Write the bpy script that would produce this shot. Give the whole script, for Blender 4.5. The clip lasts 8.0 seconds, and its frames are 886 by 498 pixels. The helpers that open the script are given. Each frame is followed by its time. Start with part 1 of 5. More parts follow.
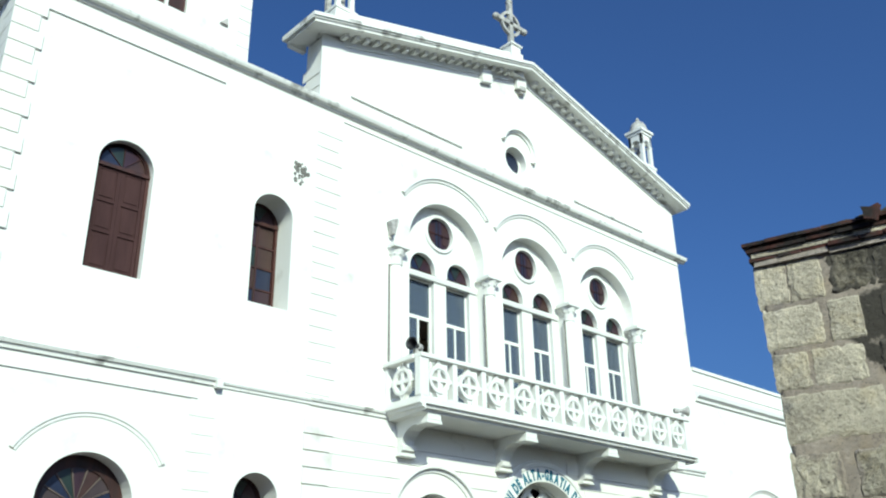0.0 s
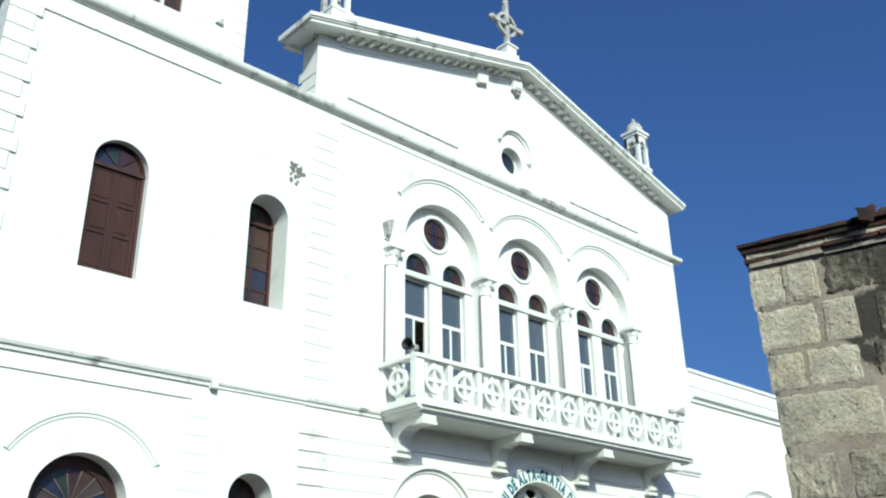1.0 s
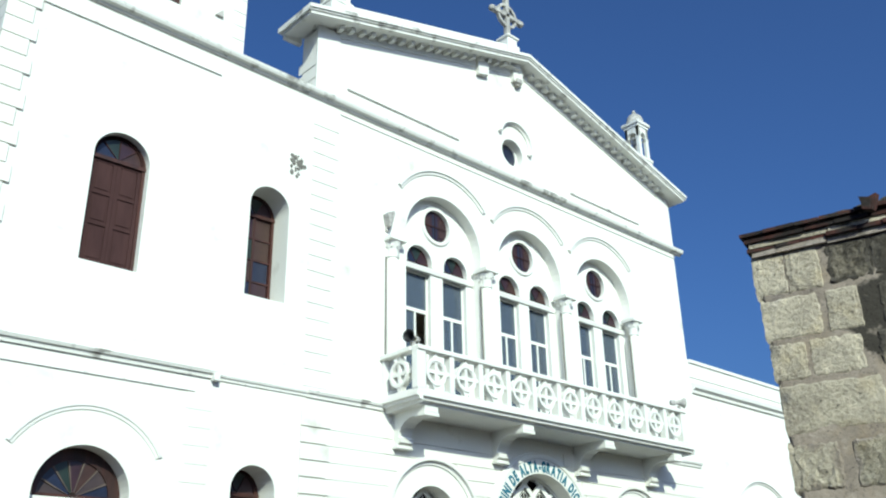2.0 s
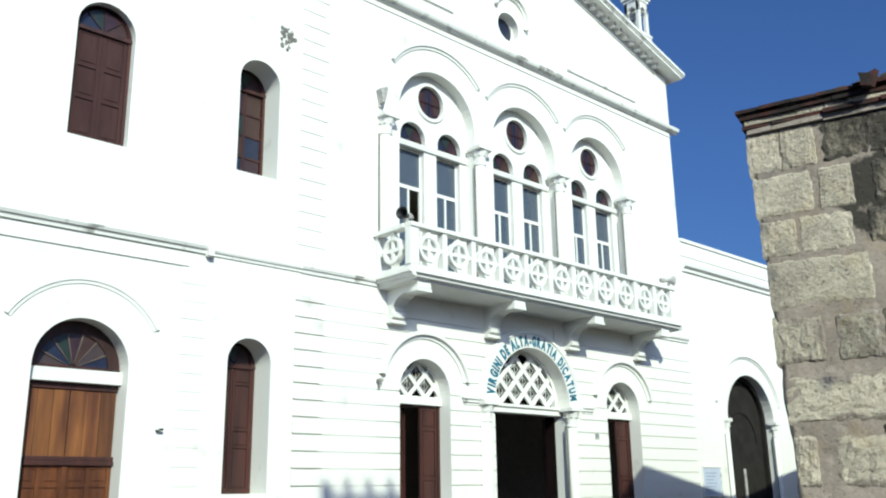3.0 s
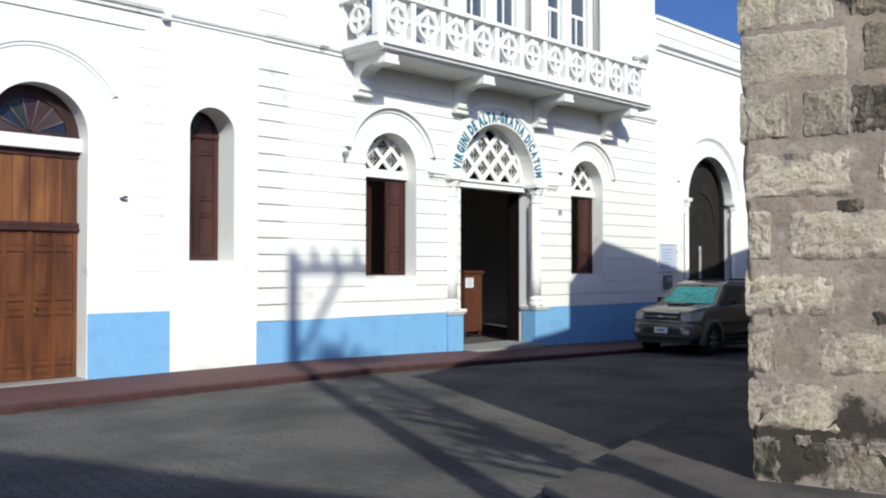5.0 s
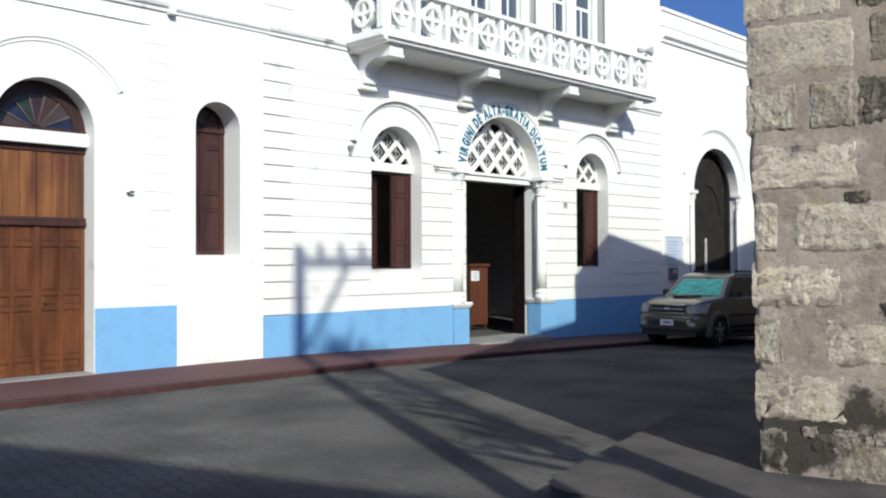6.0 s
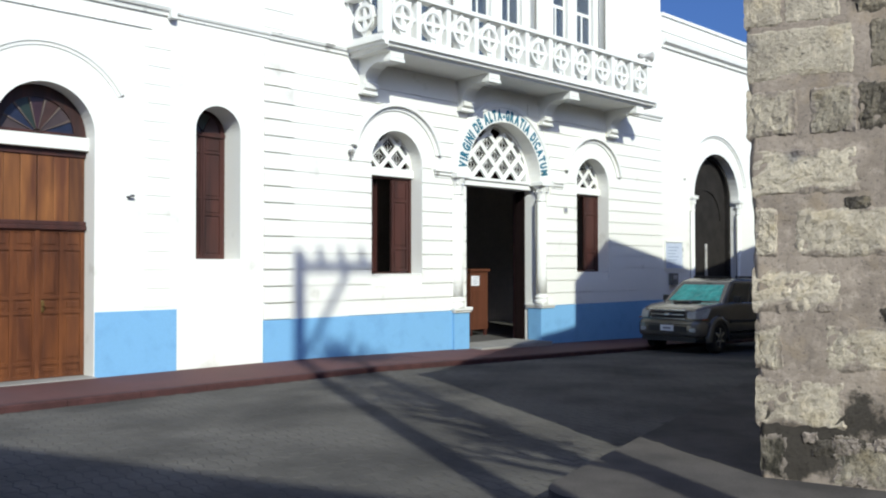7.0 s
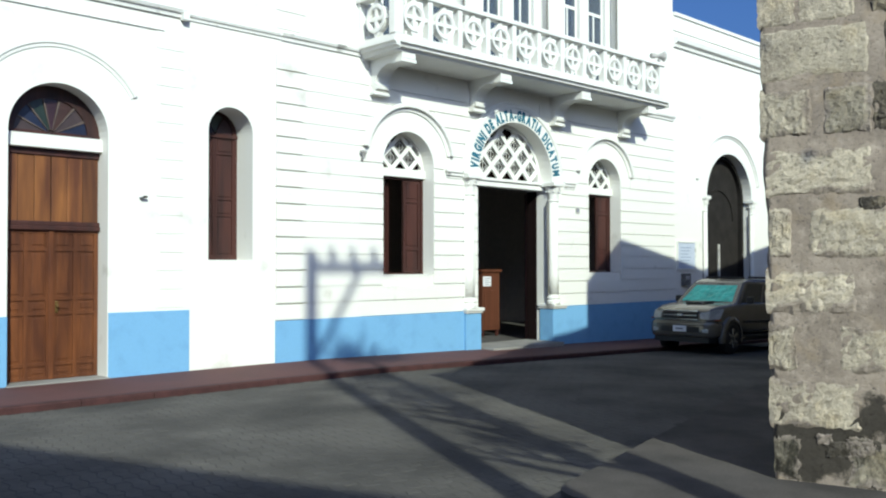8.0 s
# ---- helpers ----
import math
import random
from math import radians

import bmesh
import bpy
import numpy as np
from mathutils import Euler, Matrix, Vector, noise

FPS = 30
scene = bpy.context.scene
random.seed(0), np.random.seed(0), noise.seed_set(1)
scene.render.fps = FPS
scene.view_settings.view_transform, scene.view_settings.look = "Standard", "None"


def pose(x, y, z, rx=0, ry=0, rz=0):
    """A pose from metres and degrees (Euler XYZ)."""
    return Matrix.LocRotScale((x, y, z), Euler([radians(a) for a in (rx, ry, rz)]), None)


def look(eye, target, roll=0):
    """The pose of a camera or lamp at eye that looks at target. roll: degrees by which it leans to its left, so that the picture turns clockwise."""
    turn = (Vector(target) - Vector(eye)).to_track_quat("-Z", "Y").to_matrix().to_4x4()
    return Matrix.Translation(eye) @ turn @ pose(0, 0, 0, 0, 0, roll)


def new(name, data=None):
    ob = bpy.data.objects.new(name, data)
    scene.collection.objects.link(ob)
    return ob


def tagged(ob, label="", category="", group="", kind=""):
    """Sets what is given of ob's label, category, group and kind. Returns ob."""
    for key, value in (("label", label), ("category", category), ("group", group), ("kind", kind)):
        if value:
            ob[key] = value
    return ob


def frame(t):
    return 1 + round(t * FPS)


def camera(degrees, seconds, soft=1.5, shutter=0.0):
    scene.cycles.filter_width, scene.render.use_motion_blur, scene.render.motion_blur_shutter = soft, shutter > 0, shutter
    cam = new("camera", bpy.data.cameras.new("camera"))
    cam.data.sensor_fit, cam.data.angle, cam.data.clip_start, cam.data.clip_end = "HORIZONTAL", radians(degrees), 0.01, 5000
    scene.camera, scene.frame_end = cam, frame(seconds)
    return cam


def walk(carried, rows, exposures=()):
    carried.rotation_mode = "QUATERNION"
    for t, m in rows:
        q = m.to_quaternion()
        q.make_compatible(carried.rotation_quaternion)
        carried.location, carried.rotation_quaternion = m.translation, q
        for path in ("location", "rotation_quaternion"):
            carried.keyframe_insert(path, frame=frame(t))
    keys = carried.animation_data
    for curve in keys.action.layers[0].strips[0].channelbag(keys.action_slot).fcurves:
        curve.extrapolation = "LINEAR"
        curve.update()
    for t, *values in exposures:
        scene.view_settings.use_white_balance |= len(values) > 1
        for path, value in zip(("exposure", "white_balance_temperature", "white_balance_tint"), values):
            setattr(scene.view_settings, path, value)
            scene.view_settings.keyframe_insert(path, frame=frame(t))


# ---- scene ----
cam = camera(52.66, 8.0, soft=2.1)
PATH = [
    (0.0, pose(-0.064, -12.042, 1.744, 113.482, 0.818, -42.551)),
    (0.5, pose(-0.069, -12.042, 1.747, 113.574, 0.839, -42.710)),
    (1.0, pose(-0.059, -12.041, 1.745, 113.511, 0.842, -42.826)),
    (1.2, pose(-0.064, -12.043, 1.735, 113.544, 0.863, -42.964)),
    (2.3, pose(-0.056, -12.013, 1.733, 112.380, 0.964, -42.736)),
    (2.5, pose(-0.050, -12.027, 1.731, 111.215, 1.052, -42.989)),
    (3.0, pose(-0.031, -12.014, 1.719, 105.290, 0.836, -43.184)),
    (3.1, pose(-0.033, -12.025, 1.708, 104.001, 0.582, -43.482)),
    (3.3, pose(-0.003, -12.026, 1.696, 100.892, 0.919, -44.460)),
    (3.5, pose(0.000, -11.991, 1.693, 98.446, 1.022, -45.030)),
    (4.0, pose(0.029, -11.974, 1.674, 92.671, 0.373, -44.348)),
    (4.5, pose(0.062, -11.963, 1.675, 91.341, -0.162, -45.090)),
    (4.7, pose(0.071, -11.972, 1.674, 91.240, -0.015, -45.290)),
    (5.8, pose(0.051, -11.982, 1.679, 90.707, 0.021, -44.966)),
    (6.0, pose(0.050, -11.980, 1.675, 90.696, 0.198, -44.951)),
    (6.5, pose(0.052, -11.982, 1.669, 90.691, 0.146, -44.976)),
    (7.0, pose(0.056, -11.979, 1.670, 91.021, 0.043, -44.933)),
    (7.5, pose(0.062, -11.979, 1.671, 91.015, -0.210, -44.713)),
    (8.0, pose(0.055, -11.976, 1.672, 91.052, 0.075, -44.191)),
]

# ---- light ----
SUN_EL, SUN_AZ = radians(30.5), radians(26)      # light travels towards +Y, leaning to +X by SUN_AZ
sun = new("sun", bpy.data.lights.new("sun", "SUN"))
sun.data.energy, sun.data.angle, sun.data.color = 5.0, radians(0.72), (1.0, 0.985, 0.92)
sun.matrix_world = look((0, 0, 30), (math.sin(SUN_AZ) * math.cos(SUN_EL), math.cos(SUN_AZ) * math.cos(SUN_EL), 30 - math.sin(SUN_EL)))
world = bpy.data.worlds.new("world")
scene.world = world
world.use_nodes = True
wn = world.node_tree.nodes
sky = wn.new("ShaderNodeTexSky")
sky.sky_type, sky.sun_disc, sky.sun_elevation, sky.sun_rotation = "NISHITA", False, SUN_EL, math.pi + SUN_AZ
sky.air_density, sky.dust_density, sky.ozone_density = 1.0, 4.5, 8.0
wn["Background"].inputs[1].default_value = 0.104
tint = wn.new("ShaderNodeMix")
tint.data_type, tint.blend_type = "RGBA", "MULTIPLY"
tint.inputs[0].default_value, tint.inputs[7].default_value = 1.0, (0.88, 0.97, 1.40, 1)
world.node_tree.links.new(sky.outputs[0], tint.inputs[6])
world.node_tree.links.new(tint.outputs[2], wn["Background"].inputs[0])
walk(cam, PATH, exposures=[(0.0, -0.02, 6550, -12), (3.0, -0.03, 6570, -8), (4.0, -0.04, 6580, 3), (6.8, -0.04, 6580, 3), (7.4, -0.04, 6550, -6), (8.0, -0.04, 6550, -6)])


# ---- materials ----
def material(name, colour, rough=0.7, metal=0.0, var=0.15, scale=8.0, fine=90.0, bump=0.2, second=None, random_tone=0.0, spec=0.4, streak=False, placed=False, deep=0.01, span=(0.35, 0.62)):
    m = bpy.data.materials.new(name)
    m.use_nodes = True
    n, l = m.node_tree.nodes, m.node_tree.links
    b = n["Principled BSDF"]
    b.inputs["Roughness"].default_value = rough
    b.inputs["Metallic"].default_value = metal
    b.inputs["Specular IOR Level"].default_value = spec
    tc = n.new("ShaderNodeTexCoord")
    src = n.new("ShaderNodeNewGeometry").outputs["Position"] if placed else tc.outputs["Object"]
    if streak:
        mp = n.new("ShaderNodeMapping")
        mp.inputs["Scale"].default_value = (1.0, 1.0, streak)
        l.new(src, mp.inputs[0])
        src = mp.outputs[0]
    big, small = n.new("ShaderNodeTexNoise"), n.new("ShaderNodeTexNoise")
    big.inputs["Scale"].default_value, big.inputs["Detail"].default_value = scale, 6
    small.inputs["Scale"].default_value, small.inputs["Detail"].default_value = fine, 4
    l.new(src, big.inputs["Vector"])
    l.new(src, small.inputs["Vector"])
    mixed = n.new("ShaderNodeMix")
    mixed.data_type = "RGBA"
    dark = second or tuple(c * (1 - var) for c in colour)
    mixed.inputs[6].default_value, mixed.inputs[7].default_value = (*dark, 1), (*colour, 1)
    ramp = n.new("ShaderNodeMapRange")
    ramp.inputs[1].default_value, ramp.inputs[2].default_value = span
    l.new(big.outputs[0], ramp.inputs[0])
    l.new(ramp.outputs[0], mixed.inputs[0])
    out = mixed.outputs[2]
    grain = n.new("ShaderNodeMix")
    grain.data_type, grain.blend_type = "RGBA", "MULTIPLY"
    gr = n.new("ShaderNodeMapRange")
    gr.inputs[3].default_value, gr.inputs[4].default_value = 1 - var, 1 + var * 0.5
    l.new(small.outputs[0], gr.inputs[0])
    grain.inputs[0].default_value = 1.0
    l.new(out, grain.inputs[6])
    l.new(gr.outputs[0], grain.inputs[7])
    out = grain.outputs[2]
    if random_tone:
        oi = n.new("ShaderNodeObjectInfo")
        rr = n.new("ShaderNodeMapRange")
        rr.inputs[3].default_value, rr.inputs[4].default_value = 1 - random_tone, 1 + random_tone
        l.new(oi.outputs["Random"], rr.inputs[0])
        tone = n.new("ShaderNodeMix")
        tone.data_type, tone.blend_type = "RGBA", "MULTIPLY"
        tone.inputs[0].default_value = 1.0
        l.new(out, tone.inputs[6])
        l.new(rr.outputs[0], tone.inputs[7])
        out = tone.outputs[2]
    l.new(out, b.inputs["Base Color"])
    if bump:
        bp = n.new("ShaderNodeBump")
        bp.inputs["Strength"].default_value, bp.inputs["Distance"].default_value = bump, deep
        l.new(small.outputs[0], bp.inputs["Height"])
        l.new(bp.outputs[0], b.inputs["Normal"])
    return m


WHITE = material("whitewashed plaster", (0.745, 0.735, 0.69), 0.85, var=0.04, scale=1.5, fine=40, bump=0.12, second=(0.56, 0.54, 0.49), span=(0.27, 0.37))
TRIM = material("white painted trim", (0.74, 0.735, 0.695), 0.75, var=0.05, scale=3, fine=60, bump=0.08)
CORNICE = material("weathered cornice paint", (0.72, 0.715, 0.68), 0.85, var=0.08, scale=3.4, fine=30, bump=0.25, second=(0.30, 0.29, 0.27), span=(0.31, 0.43))
BLUE = material("sky blue dado paint", (0.18, 0.385, 0.625), 0.7, var=0.08, scale=3.5, fine=35, bump=0.12, second=(0.16, 0.345, 0.575), span=(0.3, 0.5))
WOOD = material("varnished door wood", (0.165, 0.055, 0.018), 0.45, var=0.35, scale=5.5, fine=26, bump=0.25, second=(0.080, 0.026, 0.011), streak=0.16, span=(0.36, 0.66), random_tone=0.16)
DARKWOOD = material("dark shutter wood", (0.066, 0.022, 0.017), 0.5, var=0.35, scale=5, fine=25, bump=0.25, second=(0.026, 0.011, 0.010), streak=0.08)
SHUTTER = material("sun-dulled brown shutter wood", (0.062, 0.030, 0.029), 0.8, var=0.2, scale=3, fine=25, bump=0.1, second=(0.046, 0.022, 0.022), streak=0.2, spec=0.15)
GOLDWOOD = material("honey varnished door boards", (0.235, 0.092, 0.028), 0.5, var=0.3, scale=4.5, fine=24, bump=0.2, second=(0.085, 0.028, 0.012), streak=0.12, span=(0.34, 0.62), random_tone=0.34)
BRASS = material("dull brass", (0.25, 0.16, 0.06), 0.4, metal=0.8, var=0.2, bump=0.05)
LETTER = material("blue lettering paint", (0.02, 0.14, 0.21), 0.6, var=0.1, bump=0)


def old_stone(name, light, mid, crust, amount, bump=0.9, deep=0.018, tone=0.14, stained=None):
    """Weathered masonry: broad tone, lichen blotches, a dark crust with ragged edges, pits and grain."""
    m = bpy.data.materials.new(name)
    m.use_nodes = True
    n, l = m.node_tree.nodes, m.node_tree.links
    b = n["Principled BSDF"]
    b.inputs["Roughness"].default_value, b.inputs["Specular IOR Level"].default_value = 0.95, 0.2
    tc = n.new("ShaderNodeTexCoord")

    def field(scale, detail, lo, hi, stretch=(1, 1, 1), rough=0.6):
        mp = n.new("ShaderNodeMapping")
        mp.inputs["Scale"].default_value = stretch
        tx = n.new("ShaderNodeTexNoise")
        tx.inputs["Scale"].default_value, tx.inputs["Detail"].default_value, tx.inputs["Roughness"].default_value = scale, detail, rough
        rg = n.new("ShaderNodeMapRange")
        rg.inputs[1].default_value, rg.inputs[2].default_value = lo, hi
        l.new(tc.outputs["Object"], mp.inputs[0])
        l.new(mp.outputs[0], tx.inputs["Vector"])
        l.new(tx.outputs[0], rg.inputs[0])
        return tx.outputs[0], rg.outputs[0]

    def blend(a, c, fac, mode="MIX"):
        x = n.new("ShaderNodeMix")
        x.data_type, x.blend_type = "RGBA", mode
        for k, v in ((0, fac), (6, a), (7, c)):
            if isinstance(v, (tuple, float)):
                x.inputs[k].default_value = (*v, 1) if isinstance(v, tuple) else v
            else:
                l.new(v, x.inputs[k])
        return x.outputs[2]

    _, broad = field(2.3, 7, 0.38, 0.62)
    _, holes_ = field(19.0, 4, 0.30, 0.37, (1, 1, 1.5), 0.7)
    _, warm = field(3.7, 5, 0.54, 0.80)
    _, blotch = field(9.0, 8, 0.52, 0.66, rough=0.7)
    _, dark = field(1.35, 9, amount, amount + 0.09, (1, 1, 0.6), 0.72)
    grain, pits = field(42.0, 5, 0.28, 0.45)
    coarse, _ = field(24.0, 8, 0, 1, rough=0.72)
    col = blend(mid, light, broad)
    col = blend(col, tuple(min(1.0, c * 1.22) for c in light), blotch)
    col = blend(col, tuple(min(1.0, c * k) for c, k in zip(light, (1.0, 0.93, 0.78))), warm)
    col = blend(crust, blend(col, crust, dark), holes_)
    if stained:
        at = n.new("ShaderNodeAttribute")
        at.attribute_name = "stain"
        rough_edge = n.new("ShaderNodeMath")
        rough_edge.operation = "MULTIPLY_ADD"
        rough_edge.inputs[1].default_value = 0.9
        l.new(coarse, rough_edge.inputs[0])
        l.new(at.outputs["Fac"], rough_edge.inputs[2])
        mask = n.new("ShaderNodeMapRange")
        mask.inputs[1].default_value, mask.inputs[2].default_value = 0.82, 1.12
        l.new(rough_edge.outputs[0], mask.inputs[0])
        col = blend(col, stained, mask.outputs[0])
    pit = n.new("ShaderNodeMapRange")
    pit.inputs[3].default_value, pit.inputs[4].default_value = 0.55, 1.06
    l.new(pits, pit.inputs[0])
    col = blend(col, pit.outputs[0], 1.0, "MULTIPLY")
    oi = n.new("ShaderNodeObjectInfo")
    rr = n.new("ShaderNodeMapRange")
    rr.inputs[3].default_value, rr.inputs[4].default_value = 1 - tone, 1 + tone
    l.new(oi.outputs["Random"], rr.inputs[0])
    col = blend(col, rr.outputs[0], 1.0, "MULTIPLY")
    l.new(col, b.inputs["Base Color"])
    hs = n.new("ShaderNodeMath")
    hs.operation = "MULTIPLY_ADD"
    hs.inputs[1].default_value = 1.5
    l.new(coarse, hs.inputs[0])
    l.new(grain, hs.inputs[2])
    bp = n.new("ShaderNodeBump")
    bp.inputs["Strength"].default_value, bp.inputs["Distance"].default_value = bump, deep
    l.new(hs.outputs[0], bp.inputs["Height"])
    l.new(bp.outputs[0], b.inputs["Normal"])
    return m


STONE = old_stone("pale limestone block", (0.53, 0.462, 0.362), (0.40, 0.345, 0.275), (0.15, 0.132, 0.11), 0.585, bump=0.7, deep=0.015, stained=(0.285, 0.238, 0.198))
MORTAR = old_stone("grey brown mortar", (0.385, 0.325, 0.285), (0.29, 0.243, 0.213), (0.075, 0.062, 0.052), 0.59, bump=0.4, deep=0.012)
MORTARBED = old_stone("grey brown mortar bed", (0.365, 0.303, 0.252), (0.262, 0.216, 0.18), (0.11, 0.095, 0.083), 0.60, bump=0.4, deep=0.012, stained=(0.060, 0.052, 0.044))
GRIME = old_stone("dark weathered rubble", (0.27, 0.232, 0.178), (0.165, 0.142, 0.112), (0.075, 0.065, 0.053), 0.47, bump=0.8, stained=(0.10, 0.087, 0.073))
BASESTONE = old_stone("damp stained limestone", (0.36, 0.318, 0.25), (0.22, 0.19, 0.15), (0.06, 0.054, 0.043), 0.51, bump=0.8, stained=(0.29, 0.245, 0.21))
TILE = material("red clay roof tile", (0.095, 0.030, 0.023), 0.9, var=0.4, scale=7, fine=40, bump=0.6, second=(0.026, 0.019, 0.017), random_tone=0.35, span=(0.42, 0.66))
ROAD = material("grey dusty road", (0.092, 0.087, 0.081), 0.95, var=0.2, scale=0.9, fine=60, bump=0.35, second=(0.066, 0.063, 0.060), spec=0.1)
PAVER = material("concrete paver", (0.130, 0.121, 0.112), 0.95, var=0.22, scale=0.7, fine=30, bump=0.35, random_tone=0.06, second=(0.070, 0.066, 0.063), placed=True, spec=0.08)
REDWALK = material("red painted pavement", (0.105, 0.043, 0.041), 0.85, var=0.2, scale=1.6, fine=40, bump=0.3, second=(0.09, 0.04, 0.038))
KERB = material("worn red kerb", (0.07, 0.026, 0.025), 0.85, var=0.35, scale=5, fine=40, bump=0.3)
CORNERWALK = material("dark worn pavement", (0.105, 0.094, 0.088), 0.95, var=0.3, second=(0.066, 0.06, 0.057), scale=2, fine=50, bump=0.3, spec=0.1)
CONCRETE = material("pale concrete", (0.30, 0.285, 0.265), 0.9, var=0.2, scale=2, fine=50, bump=0.3)
# Door posts, and sheets added behind the lattices to hold the dark.
NEARBLACK = material("near-black post timber and shade sheet", (0.012, 0.006, 0.006), 0.85, var=0.3, scale=4, bump=0.2, spec=0.1)
# Dark timber taken near black: the deep recess's shade is in the colour.
PORTALWOOD = material("recess-tinted dark portal timber", (0.025, 0.022, 0.020), 0.85, var=0.3, scale=4, bump=0.2, spec=0.15)
# Bare render; also the grey of the shade strips painted beside columns.
MIDGREY = material("bare grey render and shade strip", (0.20, 0.19, 0.17), 0.95, var=0.3, bump=0.4)
NEIGHBOUR = material("dull ochre plaster", (0.30, 0.26, 0.20), 0.9, var=0.12, scale=1.5, bump=0.1)
# Floor tone set dark so the sun patch inside hardly shows.
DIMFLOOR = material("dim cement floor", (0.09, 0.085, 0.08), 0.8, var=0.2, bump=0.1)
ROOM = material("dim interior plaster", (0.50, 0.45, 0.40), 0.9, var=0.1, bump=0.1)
IRON = material("dark iron", (0.04, 0.04, 0.045), 0.5, metal=0.6, var=0.2, bump=0.1)
STONEGREY = material("weathered grey stone", (0.50, 0.48, 0.45), 0.9, var=0.25, scale=9, fine=50, bump=0.4, second=(0.28, 0.27, 0.26))
BARK = material("grey bark", (0.14, 0.11, 0.085), 0.9, var=0.3, bump=0.6)
LEAF = material("dark green leaf", (0.05, 0.09, 0.03), 0.6, var=0.3)


def glass(name, tint=(0.9, 0.95, 1.0), rough=0.02):
    m = bpy.data.materials.new(name)
    m.use_nodes = True
    b = m.node_tree.nodes["Principled BSDF"]
    b.inputs["Base Color"].default_value = (*tint, 1)
    b.inputs["Roughness"].default_value = rough
    b.inputs["Transmission Weight"].default_value = 1.0
    b.inputs["IOR"].default_value = 1.45
    return m


# Hazy blue-grey put into the panes in place of the sky's reflection.
GLASS = glass("window glass", (0.13, 0.16, 0.21), 0.08)
GLASS.node_tree.nodes["Principled BSDF"].inputs["Transmission Weight"].default_value = 0.55
STAIN = [material("stained glass " + nm, c, 0.3, var=0.25, scale=6, bump=0.05, spec=0.6) for nm, c in
         (("plum", (0.04, 0.018, 0.024)), ("blue", (0.016, 0.022, 0.05)), ("brown", (0.055, 0.027, 0.02)), ("green", (0.02, 0.033, 0.027)), ("rose", (0.06, 0.042, 0.042)))]


# ---- building helpers ----
ROOT = {}


def thing(name, loc, label, category, group="", kind=""):
    ob = new(name)
    ob.location = loc
    ob.empty_display_size = 0.2
    ROOT[ob.name] = Vector(loc)
    return tagged(ob, label, category, group, kind)


def base_of(ob):
    while ob.parent:
        ob = ob.parent
    return ROOT.get(ob.name, Vector((0, 0, 0)))


def mesh_of(bm, name, mat, smooth=False):
    bmesh.ops.recalc_face_normals(bm, faces=bm.faces)
    me = bpy.data.meshes.new(name)
    bm.to_mesh(me)
    bm.free()
    me.materials.append(mat)
    if smooth:
        for p in me.polygons:
            p.use_smooth = True
    return me


def part(name, bm, mat, parent, label="", smooth=False):
    """One mesh, drawn in world coordinates, linked under a thing or part."""
    bmesh.ops.translate(bm, verts=bm.verts, vec=-base_of(parent))
    ob = new(name, mesh_of(bm, name, mat, smooth))
    ob.parent = parent
    if label:
        ob["label"] = label
    return ob


def solo(name, bm, mat, label, category, kind="", group="", smooth=False):
    return tagged(new(name, mesh_of(bm, name, mat, smooth)), label, category, group, kind)


def box(bm, x0, x1, y0, y1, z0, z1, bevel=0.0):
    r = bmesh.ops.create_cube(bm, size=1.0)
    vs = r["verts"]
    for v in vs:
        v.co = Vector((x0 + (v.co.x + 0.5) * (x1 - x0), y0 + (v.co.y + 0.5) * (y1 - y0), z0 + (v.co.z + 0.5) * (z1 - z0)))
    if bevel:
        es = list({e for v in vs for e in v.link_edges})
        bmesh.ops.bevel(bm, geom=es, offset=bevel, segments=2, affect="EDGES", profile=0.6)
    return bm


def boxes(*rows, bevel=0.0):
    bm = bmesh.new()
    for r in rows:
        box(bm, *r, bevel=bevel)
    return bm


def prism(bm, pts, axis, a, b):
    """A closed outline swept along an axis: pts are (y,z) for 'x', (x,z) for 'y', (x,y) for 'z'."""
    def at(p, s):
        return {"x": (s, p[0], p[1]), "y": (p[0], s, p[1]), "z": (p[0], p[1], s)}[axis]
    r0, r1 = [bm.verts.new(at(p, a)) for p in pts], [bm.verts.new(at(p, b)) for p in pts]
    n = len(pts)
    bm.faces.new(r0)
    bm.faces.new(r1[::-1])
    for i in range(n):
        bm.faces.new((r0[i], r0[(i + 1) % n], r1[(i + 1) % n], r1[i]))
    return bm


def lathe(bm, prof, cx, cy, n=20):
    rings = [[bm.verts.new((cx + r * math.cos(2 * math.pi * i / n), cy + r * math.sin(2 * math.pi * i / n), z)) for i in range(n)] for r, z in prof]
    for a, b in zip(rings, rings[1:]):
        for i in range(n):
            bm.faces.new((a[i], a[(i + 1) % n], b[(i + 1) % n], b[i]))
    bm.faces.new(rings[0][::-1])
    bm.faces.new(rings[-1])
    return bm


def arc_sweep(bm, cx, cz, prof, a0, a1, n=32):
    """An outline of (radius, y) swept round (cx, cz) in the facade's plane, degrees from +X."""
    rings = []
    for k in range(n + 1):
        a = radians(a0 + (a1 - a0) * k / n)
        rings.append([bm.verts.new((cx + r * math.cos(a), y, cz + r * math.sin(a))) for r, y in prof])
    m = len(prof)
    for p, q in zip(rings, rings[1:]):
        for i in range(m):
            bm.faces.new((p[i], p[(i + 1) % m], q[(i + 1) % m], q[i]))
    if abs(a1 - a0) < 359:
        bm.faces.new(rings[0][::-1])
        bm.faces.new(rings[-1])
    return bm


